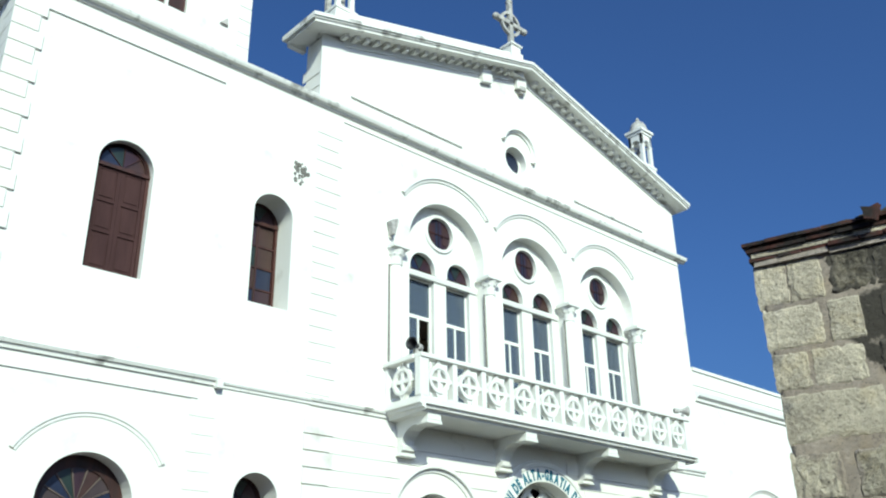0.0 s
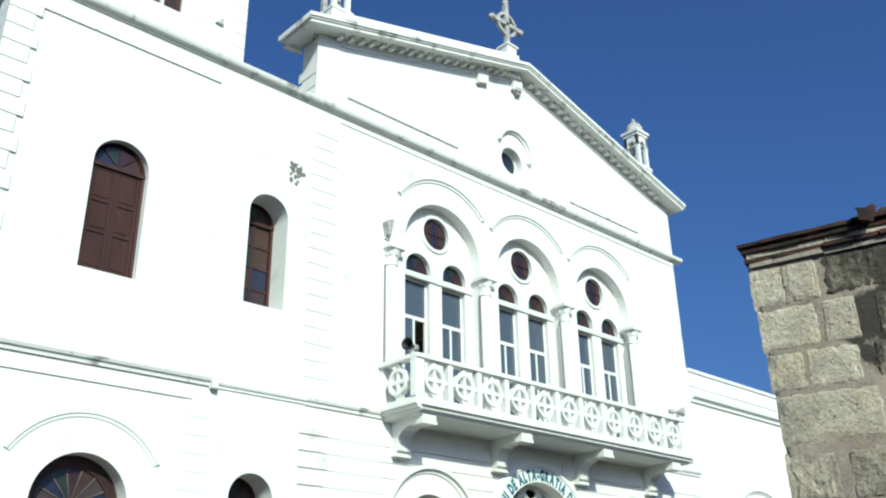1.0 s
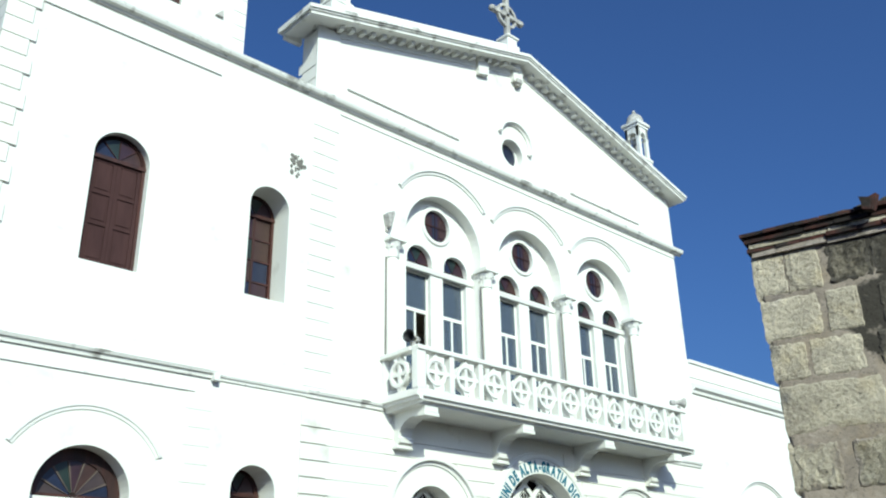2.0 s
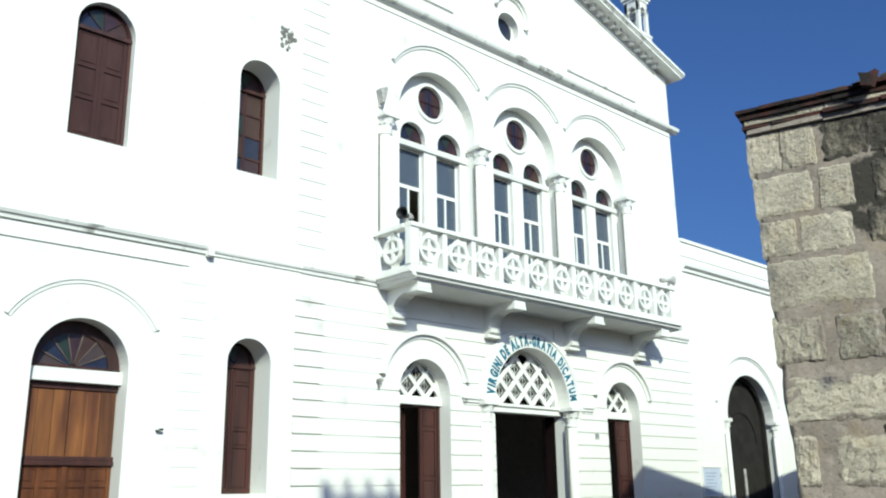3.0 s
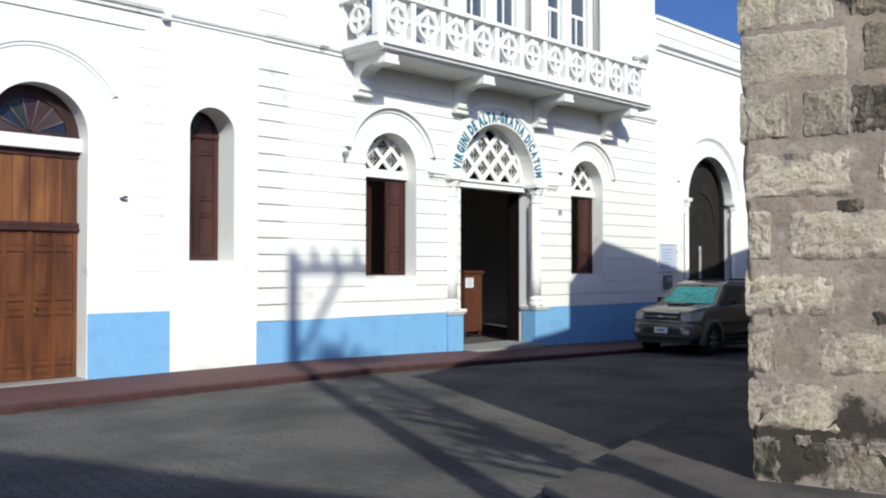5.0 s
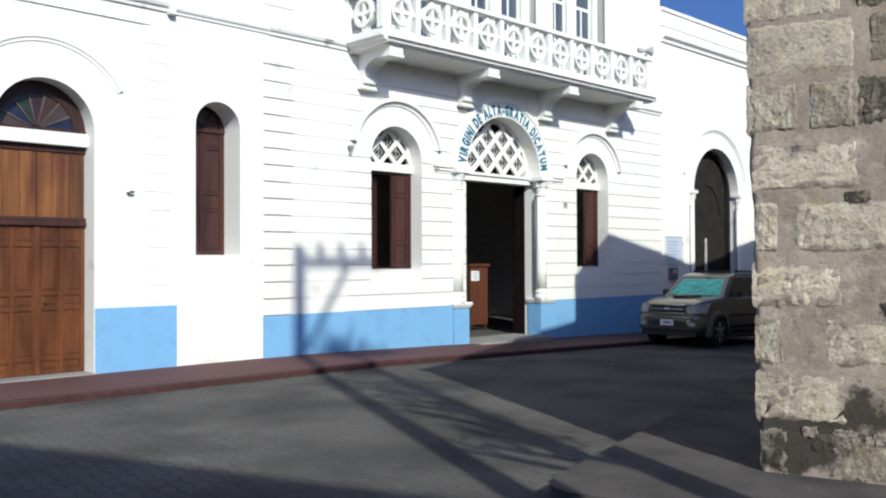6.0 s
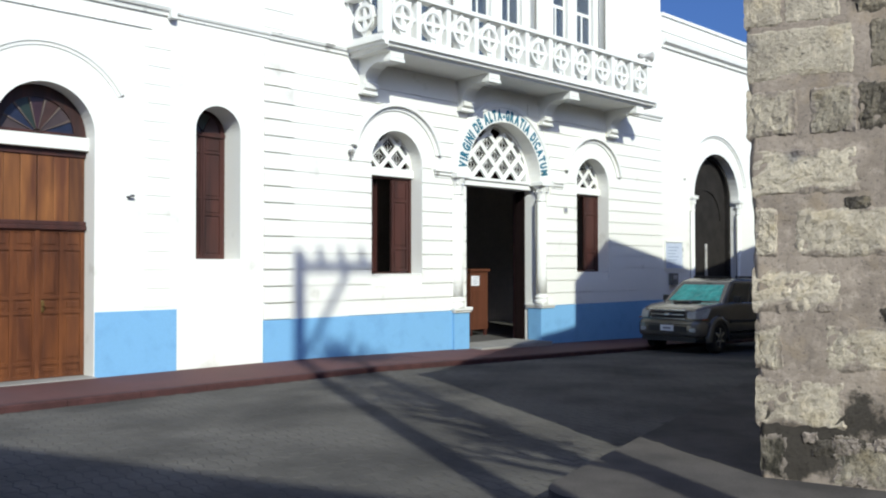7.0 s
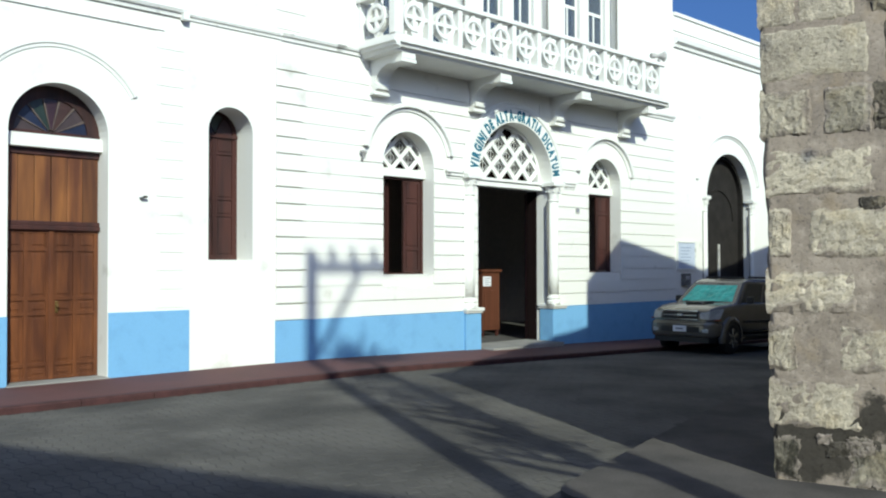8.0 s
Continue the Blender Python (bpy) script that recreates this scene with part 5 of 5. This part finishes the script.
# pavement round the corner house
bm = bmesh.new()
def corner_at(a, b):
    return O + N * a - U * b
pts = [corner_at(1.2, -9.0), corner_at(1.2, 0.76)]
for i in range(1, 8):
    t = math.pi / 2 * i / 8
    pts.append(corner_at(0.88 + 0.32 * math.cos(t), 0.76 + 0.32 * math.sin(t)))
pts += [corner_at(0.88, 1.08), corner_at(-5.0, 1.08), corner_at(-5.0, -9.0)]
loop_prism(bm, pts, -0.3, 0.20)
solo("pavement_corner", bm, CORNERWALK, "dark worn concrete pavement round the stone corner house", "pavement", "structure")

# neighbours outside the view, which throw the long shadows over the street
bm = bmesh.new()
def nb(s, z):
    return O + V * s + Vector((0, 0, z))
front = [(4.45, -0.5), (4.45, 5.22), (6.72, 5.12), (6.73, 6.12), (8.28, 6.83), (12.7, 5.38), (22.0, 5.35), (22.0, -0.9)]
r0 = [bm.verts.new(nb(s, z) + U * 0.02) for s, z in front]
r1 = [bm.verts.new(nb(s, z) + U * 6.0) for s, z in front]
bm.faces.new(r0)
bm.faces.new(r1[::-1])
for i in range(len(front)):
    j = (i + 1) % len(front)
    bm.faces.new((r0[i], r1[i], r1[j], r0[j]))
solo("wall_neighbour", bm, NEIGHBOUR, "plain plaster house beside the stone corner house", "wall", "structure")
bm = bmesh.new()
prism(bm, [(-3.75, -10.0), (0.45, -22.0), (-14, -22), (-14, -10)], "z", -0.4, 7.07)
solo("wall_opposite", bm, NEIGHBOUR, "plain plaster house across the side street", "wall", "structure")

# utility pole behind the walker
SX, SY = math.tan(SUN_AZ), math.tan(SUN_EL) / math.cos(SUN_AZ)   # sideways and downward travel of light for each metre of y
py = -12.9
px = 8.70 + SX * py
pt_ = 1.85 - SY * py
pole = thing("utility_pole", (px, py, 0), "tall round concrete utility pole with a crossarm", "pole")
bm = bmesh.new()
lathe(bm, [(0.16, 0.0), (0.13, pt_ * 0.5), (0.105, pt_)], px, py, 14)
part("shaft", bm, CONCRETE, pole, smooth=True)
part("crossarm", boxes((px - 0.08, px + 1.65, py - 0.06, py + 0.06, pt_ - 0.28, pt_ - 0.17)), BARK, pole)
for dx in (0.42, 0.86, 1.32):
    bm = bmesh.new()
    lathe(bm, [(0.035, pt_ - 0.16), (0.07, pt_ - 0.05), (0.05, pt_), (0.06, pt_ + 0.06), (0.02, pt_ + 0.1)], px + dx, py, 10)
    part("insulator", bm, STONEGREY, pole)
bm = bmesh.new()
prism(bm, [(px + 0.95, pt_ - 0.3), (px + 1.06, pt_ - 0.3), (px + 0.14, pt_ - 1.75), (px + 0.03, pt_ - 1.75)], "y", py - 0.02, py + 0.02)
part("brace", bm, IRON, pole)

# bare street tree behind the walker
ty = -13.2
tx = 9.7 + SX * ty
tree = thing("street_tree", (tx, ty, 0), "thin sparse street tree with bare limbs", "tree")
def limb(bm, a, b, ra, rb, n=7):
    a, b = Vector(a), Vector(b)
    q = (b - a).to_track_quat("Z", "Y").to_matrix()
    ra_, rb_ = [], []
    for i in range(n):
        d = q @ Vector((math.cos(2 * math.pi * i / n), math.sin(2 * math.pi * i / n), 0))
        ra_.append(bm.verts.new(a + d * ra))
        rb_.append(bm.verts.new(b + d * rb))
    for i in range(n):
        bm.faces.new((ra_[i], ra_[(i + 1) % n], rb_[(i + 1) % n], rb_[i]))
    bm.faces.new(ra_[::-1])
    bm.faces.new(rb_)
H = 0.02 - SY * ty
bm = bmesh.new()
limb(bm, (tx, ty, 0), (tx + 0.05, ty, H * 0.45), 0.18, 0.14)
limb(bm, (tx + 0.05, ty, H * 0.45), (tx - 0.05, ty, H * 0.95), 0.14, 0.08)
part("trunk", bm, BARK, tree, smooth=True)
rnd = random.Random(11)
tips = []
for i in range(11):
    z = H * rnd.uniform(0.38, 0.86)
    a = rnd.uniform(1.9, 4.4) if z < 0.7 * H else rnd.uniform(0, 2 * math.pi)
    L = rnd.uniform(0.5, 1.0)
    s = Vector((tx, ty, z))
    e = s + Vector((math.cos(a) * L, math.sin(a) * L * 0.7, min(L * 0.9, H + 0.05 - z)))
    bm = bmesh.new()
    limb(bm, s, e, 0.065, 0.025, 6)
    e2 = (s + e) / 2 + Vector((rnd.uniform(-0.5, 0.1), rnd.uniform(-0.4, 0.4), min(0.6, H + 0.1 - (s.z + e.z) / 2)))
    limb(bm, (s + e) / 2, e2, 0.04, 0.018, 5)
    part("limb", bm, BARK, tree)
    tips += [Vector((q.x, q.y, min(q.z, H - 0.1))) for q in (e, e2)] if z > 0.8 * H else []
bm = bmesh.new()
for p in tips + [Vector((tx + dx, ty, H + rnd.uniform(-0.3, -0.02))) for dx in (-0.1, 0.1, 0.3, 0.5, 0.7, 0.9)] + [Vector((tx + rnd.uniform(-0.25, 0.6), ty + rnd.uniform(-0.3, 0.3), H + rnd.uniform(-0.25, 0.02))) for _ in range(12)] + [Vector((tx + rnd.uniform(-0.6, 0.1), ty + rnd.uniform(-0.4, 0.4), H * rnd.uniform(0.5, 0.9))) for _ in range(26)]:
    for _ in range(44):
        c = p + Vector((rnd.gauss(0, 0.2), rnd.gauss(0, 0.2), rnd.gauss(0, 0.11)))
        d = Vector((rnd.gauss(0, 1), rnd.gauss(0, 1), rnd.gauss(0, 1))).normalized()
        e = d.orthogonal().normalized()
        vs = [bm.verts.new(c + d * 0.06), bm.verts.new(c + e * 0.03), bm.verts.new(c - d * 0.06), bm.verts.new(c - e * 0.03)]
        bm.faces.new(vs)
tagged(part("crown", bm, LEAF, tree), kind="stuff")

# ---- parked car ----
PAINT = material("dusty grey green car paint", (0.21, 0.192, 0.165), 0.24, metal=0.55, var=0.1, scale=3, fine=200, bump=0.02)
PLASTIC = material("black plastic", (0.02, 0.02, 0.021), 0.5, var=0.1, bump=0.05)
CHROME = material("dull chrome", (0.5, 0.5, 0.5), 0.25, metal=1.0, var=0.1, bump=0)
LAMP = material("clear headlamp", (0.42, 0.43, 0.42), 0.12, var=0.2, scale=20, bump=0.1)
AMBER = material("amber lens", (0.35, 0.10, 0.03), 0.2, var=0.1, bump=0)
TEAL = material("teal reflective sunshade", (0.05, 0.50, 0.47), 0.28, metal=0.45, var=0.3, scale=5, fine=9, bump=0.9, deep=0.03)
RUBBER = material("tyre rubber", (0.018, 0.018, 0.018), 0.85, var=0.2, bump=0.2)
DARKGLASS = material("dark car glass", (0.02, 0.024, 0.03), 0.05, var=0.1, bump=0, spec=0.7)
CX, CY, CZ = 16.30, -2.20, 0.041 + drop(16.45)
car = thing("parked_car", (CX, CY, CZ), "dusty grey-green off-road car with a teal windscreen sunshade", "car")

def loft(sections, n=5):
    """Rounded cross-sections along the car: (x, half width, z bottom, z top, corner radius)."""
    bm = bmesh.new()
    rings = []
    for x, w, z0, z1, r in sections:
        ring = []
        for cy, cz, a0 in ((w - r, z1 - r, 0), (-w + r, z1 - r, 90), (-w + r, z0 + r, 180), (w - r, z0 + r, 270)):
            for i in range(n):
                a = radians(a0 + 90 * i / (n - 1))
                ring.append(bm.verts.new((CX + x, CY + cy + r * math.cos(a), CZ + cz + r * math.sin(a))))
        rings.append(ring)
    m = len(rings[0])
    for p, q in zip(rings, rings[1:]):
        for i in range(m):
            bm.faces.new((p[i], p[(i + 1) % m], q[(i + 1) % m], q[i]))
    bm.faces.new(rings[0])
    bm.faces.new(rings[-1][::-1])
    return bm

def cbox(x0, x1, y0, y1, z0, z1, bevel=0.0):
    return boxes((CX + x0, CX + x1, CY + y0, CY + y1, CZ + z0, CZ + z1), bevel=bevel)

def lamp_wedge(s):
    """A headlamp that sweeps back round the wing and rises towards the bonnet."""
    bm = bmesh.new()
    lo = [(0.0, 0.50, 0.765), (0.03, 0.72, 0.75), (0.26, 0.875, 0.765), (0.30, 0.55, 0.765)]
    hi = [(0.02, 0.48, 0.895), (0.08, 0.71, 0.935), (0.46, 0.868, 0.985), (0.42, 0.55, 0.98)]
    a = [bm.verts.new((CX + x, CY + s * y, CZ + z)) for x, y, z in lo]
    b = [bm.verts.new((CX + x, CY + s * y, CZ + z)) for x, y, z in hi]
    for i in range(4):
        j = (i + 1) % 4
        bm.faces.new((a[i], a[j], b[j], b[i]))
    bm.faces.new(a[::-1])
    bm.faces.new(b)
    bmesh.ops.recalc_face_normals(bm, faces=bm.faces)
    bmesh.ops.bevel(bm, geom=bm.edges[:], offset=0.018, segments=2, affect="EDGES")
    return bm

part("body", loft([(0.05, 0.66, 0.55, 0.885, 0.08), (0.09, 0.73, 0.50, 0.935, 0.12), (0.22, 0.79, 0.46, 0.99, 0.15), (0.45, 0.82, 0.44, 1.05, 0.13), (0.8, 0.84, 0.42, 1.08, 0.13), (1.2, 0.85, 0.42, 1.12, 0.13), (1.5, 0.86, 0.42, 1.12, 0.10), (3.9, 0.86, 0.42, 1.13, 0.10), (4.3, 0.82, 0.48, 1.12, 0.10)]), PAINT, car, smooth=True)
part("bumper", loft([(0.0, 0.60, 0.42, 0.68, 0.07), (0.03, 0.74, 0.37, 0.71, 0.10), (0.14, 0.84, 0.35, 0.72, 0.12), (0.5, 0.875, 0.37, 0.70, 0.10)]), PAINT, car, smooth=True)
part("lower_grille", cbox(-0.008, 0.06, -0.50, 0.50, 0.475, 0.60, 0.012), PLASTIC, car)
part("bumper_guard", cbox(-0.014, 0.05, -0.62, 0.62, 0.615, 0.665, 0.02), PAINT, car)
part("chin", loft([(0.05, 0.70, 0.26, 0.36, 0.04), (0.25, 0.80, 0.24, 0.38, 0.05)]), PLASTIC, car)
for s in (-1, 1):
    part("fog_lamp", cbox(-0.002, 0.08, s * 0.63 - 0.08, s * 0.63 + 0.08, 0.47, 0.56, 0.02), LAMP, car)
    h = part("headlamp", lamp_wedge(s), LAMP, car, "clear wraparound headlamp")
    part("indicator", cbox(0.14, 0.32, min(s * 0.80, s * 0.858), max(s * 0.80, s * 0.858), 0.735, 0.762, 0.015), AMBER, h)
gr = part("grille", cbox(0.01, 0.10, -0.43, 0.43, 0.745, 0.92, 0.02), PLASTIC, car, "black grille with chrome surround")
part("grille_surround", cbox(-0.008, 0.06, -0.47, 0.47, 0.905, 0.95, 0.016), CHROME, gr)
part("grille_surround", cbox(-0.006, 0.06, -0.47, 0.47, 0.735, 0.76, 0.01), CHROME, gr)
part("grille_bar", cbox(-0.004, 0.06, -0.43, 0.43, 0.822, 0.848, 0.008), CHROME, gr)
part("badge", cbox(-0.012, 0.02, -0.08, 0.08, 0.795, 0.875, 0.03), CHROME, gr)
pl = part("number_plate", cbox(-0.02, 0.0, -0.17, 0.17, 0.48, 0.61, 0.006), PAPER, car, "white number plate")
part("plate_bar", cbox(-0.023, -0.0195, -0.10, 0.10, 0.525, 0.565), INK, pl)
part("bonnet_scoop", loft([(0.60, 0.20, 1.05, 1.085, 0.012), (0.64, 0.24, 1.05, 1.135, 0.03), (1.05, 0.26, 1.07, 1.15, 0.02)]), PAINT, car)
part("scoop_mouth", cbox(0.595, 0.64, -0.19, 0.19, 1.07, 1.118, 0.008), PLASTIC, car)
# cabin
bm = bmesh.new()
base = [(1.08, 0.80, 1.08), (4.3, 0.81, 1.08), (4.2, 0.69, 1.58), (1.72, 0.67, 1.58)]
def cv(x, y, z):
    return bm.verts.new((CX + x, CY + y, CZ + z))
L = [cv(x, -y, z) for x, y, z in base]
Rr = [cv(x, y, z) for x, y, z in base]
T = [cv(1.98, -0.60, 1.645), cv(4.0, -0.62, 1.645), cv(4.0, 0.62, 1.645), cv(1.98, 0.60, 1.645)]
bm.faces.new(L)
bm.faces.new(Rr[::-1])
bm.faces.new((L[0], L[3], Rr[3], Rr[0]))
bm.faces.new((L[1], Rr[1], Rr[2], L[2]))
bm.faces.new((L[3], L[2], T[1], T[0]))
bm.faces.new((Rr[2], Rr[3], T[3], T[2]))
bm.faces.new((L[3], T[0], T[3], Rr[3]))
bm.faces.new((L[2], Rr[2], T[2], T[1]))
bm.faces.new(T)
bmesh.ops.recalc_face_normals(bm, faces=bm.faces)
bmesh.ops.bevel(bm, geom=bm.edges[:], offset=0.045, segments=3, affect="EDGES", profile=0.6)
cabin = part("cabin", bm, PAINT, car, smooth=True)
def pane_on(a, b, c, d, lift, mat, name, parent):
    """A thin pane over four corners, lifted off along its normal."""
    bm = bmesh.new()
    ps = [Vector((CX + p[0], CY + p[1], CZ + p[2])) for p in (a, b, c, d)]
    nn = (ps[1] - ps[0]).cross(ps[3] - ps[0]).normalized()
    q0 = [bm.verts.new(p + nn * (lift - 0.004)) for p in ps]
    q1 = [bm.verts.new(p + nn * lift) for p in ps]
    bm.faces.new(q0[::-1])
    bm.faces.new(q1)
    for i in range(4):
        bm.faces.new((q0[i], q0[(i + 1) % 4], q1[(i + 1) % 4], q1[i]))
    return part(name, bm, mat, parent)
def lerp(p, q, t):
    return tuple(a + (b - a) * t for a, b in zip(p, q))
BL, BR, TL, TR_ = (1.08, -0.80, 1.08), (1.08, 0.80, 1.08), (1.72, -0.67, 1.58), (1.72, 0.67, 1.58)
ws = [lerp(lerp(BL, BR, s), lerp(TL, TR_, s), t) for s, t in ((0.035, 0.04), (0.035, 0.95), (0.965, 0.95), (0.965, 0.04))]
pane_on(*ws, 0.004, DARKGLASS, "windscreen", cabin)
ws = [lerp(lerp(BL, BR, s), lerp(TL, TR_, s), t) for s, t in ((0.08, 0.10), (0.11, 0.82), (0.89, 0.82), (0.92, 0.10))]
pane_on(*ws, 0.009, TEAL, "sunshade", cabin)
for s in (-1, 1):
    A, B, C, D = (1.08, s * 0.80, 1.08), (4.3, s * 0.81, 1.08), (4.2, s * 0.69, 1.58), (1.72, s * 0.67, 1.58)
    for t0, t1 in ((0.06, 0.35), (0.38, 0.64), (0.67, 0.95)):
        q = [lerp(lerp(A, B, t), lerp(D, C, t), h) for t, h in ((t0, 0.06), (t1, 0.06), (t1, 0.90), (t0, 0.90))]
        if s > 0:
            q = q[::-1]
        pane_on(*q, 0.005, DARKGLASS, "side_window", cabin)
    part("roof_rail", cbox(2.1, 4.0, s * 0.58 - 0.02, s * 0.56 + 0.02, 1.66, 1.71, 0.01), PLASTIC, car)
    part("mirror", cbox(1.42, 1.54, min(s * 0.86, s * 1.02), max(s * 0.86, s * 1.02), 1.10, 1.25, 0.03), PLASTIC, car)
    part("sill_step", cbox(1.3, 3.2, min(s * 0.80, s * 0.90), max(s * 0.80, s * 0.90), 0.34, 0.40, 0.015), PLASTIC, car)
    part("side_strip", cbox(1.3, 3.3, min(s * 0.855, s * 0.875), max(s * 0.855, s * 0.875), 0.66, 0.72, 0.006), PLASTIC, car)
    for xw in (0.80, 3.45):
        y0, y1 = (s * 0.66, s * 0.875)
        bm = bmesh.new()
        lathe(bm, [(0.28, 0), (0.335, 0.02), (0.345, 0.06), (0.345, 0.15), (0.335, 0.19), (0.28, 0.21)], 0, 0, 28)
        m = Matrix.Translation((CX + xw, CY + y0, CZ + 0.345)) @ Matrix.Rotation(radians(-90 * s), 4, "X")
        bmesh.ops.transform(bm, matrix=m, verts=bm.verts)
        wh = part("wheel", bm, RUBBER, car, "black tyre with a spoked alloy rim", smooth=False)
        bm = bmesh.new()
        lathe(bm, [(0.21, 0.19), (0.22, 0.213), (0.205, 0.215), (0.19, 0.19), (0.06, 0.19), (0.05, 0.222), (0.01, 0.224)], 0, 0, 24)
        bmesh.ops.transform(bm, matrix=m, verts=bm.verts)
        part("rim", bm, PLASTIC, wh)
        for i in range(6):
            bm = bmesh.new()
            box(bm, -0.03, 0.03, 0.04, 0.21, 0.195, 0.222, bevel=0.006)
            bmesh.ops.rotate(bm, verts=bm.verts, cent=(0, 0, 0), matrix=Matrix.Rotation(radians(60 * i), 3, "Z"))
            bmesh.ops.transform(bm, matrix=m, verts=bm.verts)
            part("spoke", bm, CHROME, wh)
        bm = bmesh.new()
        arc_sweep(bm, CX + xw, CZ + 0.345, [(0.37, CY + s * 0.78), (0.37, CY + s * 0.905), (0.42, CY + s * 0.905), (0.47, CY + s * 0.875), (0.50, CY + s * 0.80)], -12, 192, 20)
        part("wheel_arch", bm, PAINT, car)
        bm = bmesh.new()
        arc_sweep(bm, CX + xw, CZ + 0.345, [(0.0, CY + s * 0.60), (0.0, CY + s * 0.868), (0.37, CY + s * 0.868), (0.37, CY + s * 0.60)], -3, 183, 20)
        part("wheel_well", bm, PLASTIC, car)
part("underbody", cbox(0.3, 4.1, -0.7, 0.7, 0.26, 0.44), PLASTIC, car)
car.rotation_euler = (0, math.atan(0.0235), 0)
car.scale = (0.93, 0.89, 0.94)

# ---- street pavers ----
PW, PH = 0.24, 0.125
def zig(way):
    return [(0.0, 0.0), (0.06, 0.018 * way), (0.12, 0.0), (0.18, -0.018 * way), (0.24, 0.0)]
def paver_mesh(way):
    g = 0.004
    bottom = [(x, y + g) for x, y in zig(way)]
    topp = [(x, y + PH - g) for x, y in zig(way)][::-1]
    pts = [(min(max(x, g), PW - g), y) for x, y in bottom + topp]
    bm = bmesh.new()
    lo = [bm.verts.new((x, y, -0.03)) for x, y in pts]
    mid = [bm.verts.new((x, y, -0.004)) for x, y in pts]
    cx_, cy_ = PW / 2, PH / 2
    up = [bm.verts.new((cx_ + (x - cx_) * 0.955, cy_ + (y - cy_) * 0.93, 0.0)) for x, y in pts]
    n = len(pts)
    for i in range(n):
        j = (i + 1) % n
        bm.faces.new((lo[i], lo[j], mid[j], mid[i]))
        bm.faces.new((mid[i], mid[j], up[j], up[i]))
    bm.faces.new(up)
    return mesh_of(bm, "paver", PAVER)
pms = (paver_mesh(1), paver_mesh(-1))
paving = thing("road_paving", (3.5, -6.0, 0.03), "grey interlocking concrete street pavers", "road", kind="structure")
made = 0
TURN = Matrix.Rotation(radians(82), 3, "Z")
protos = [[Vector(v.co) for v in m.vertices] for m in pms]
faces = [tuple(p.vertices) for p in pms[0].polygons]
coords, polys = [], []
for r in range(-110, 60):
    for c in range(-30, 30):
        p = TURN @ Vector((c * PW + (PW / 2 if r % 2 else 0), r * PH, 0)) + Vector((3.5, -6.0, 0.0))
        if not (0.6 < p.x < 16.0 and -11.0 < p.y < KY - 0.15):
            continue
        q = p - O
        if q.dot(N) < 1.26 and q.dot(U) > -1.14:
            continue
        near = 2.2 < p.x < 5.0 and -6.9 < p.y < -4.1
        z = 0.043 + 0.0012 * math.sin(r * 12.9898 + c * 78.233) + drop(p.x)
        if near and made < 300:
            ob = new("paver", pms[r % 2])
            ob.parent = paving
            ob.location = p + Vector((0, 0, z)) - Vector((3.5, -6.0, 0.03))
            ob.rotation_euler = (0, 0, radians(82))
            made += 1
        else:
            b0 = len(coords)
            coords += [tuple(TURN @ v + p + Vector((0, 0, z)) - Vector((3.5, -6.0, 0.03))) for v in protos[r % 2]]
            polys += [tuple(b0 + i for i in f) for f in faces]
me = bpy.data.meshes.new("pavers_far")
me.from_pydata(coords, [], polys)
me.materials.append(PAVER)
ob = new("pavers_far", me)
ob.parent = paving
tagged(ob, kind="stuff")
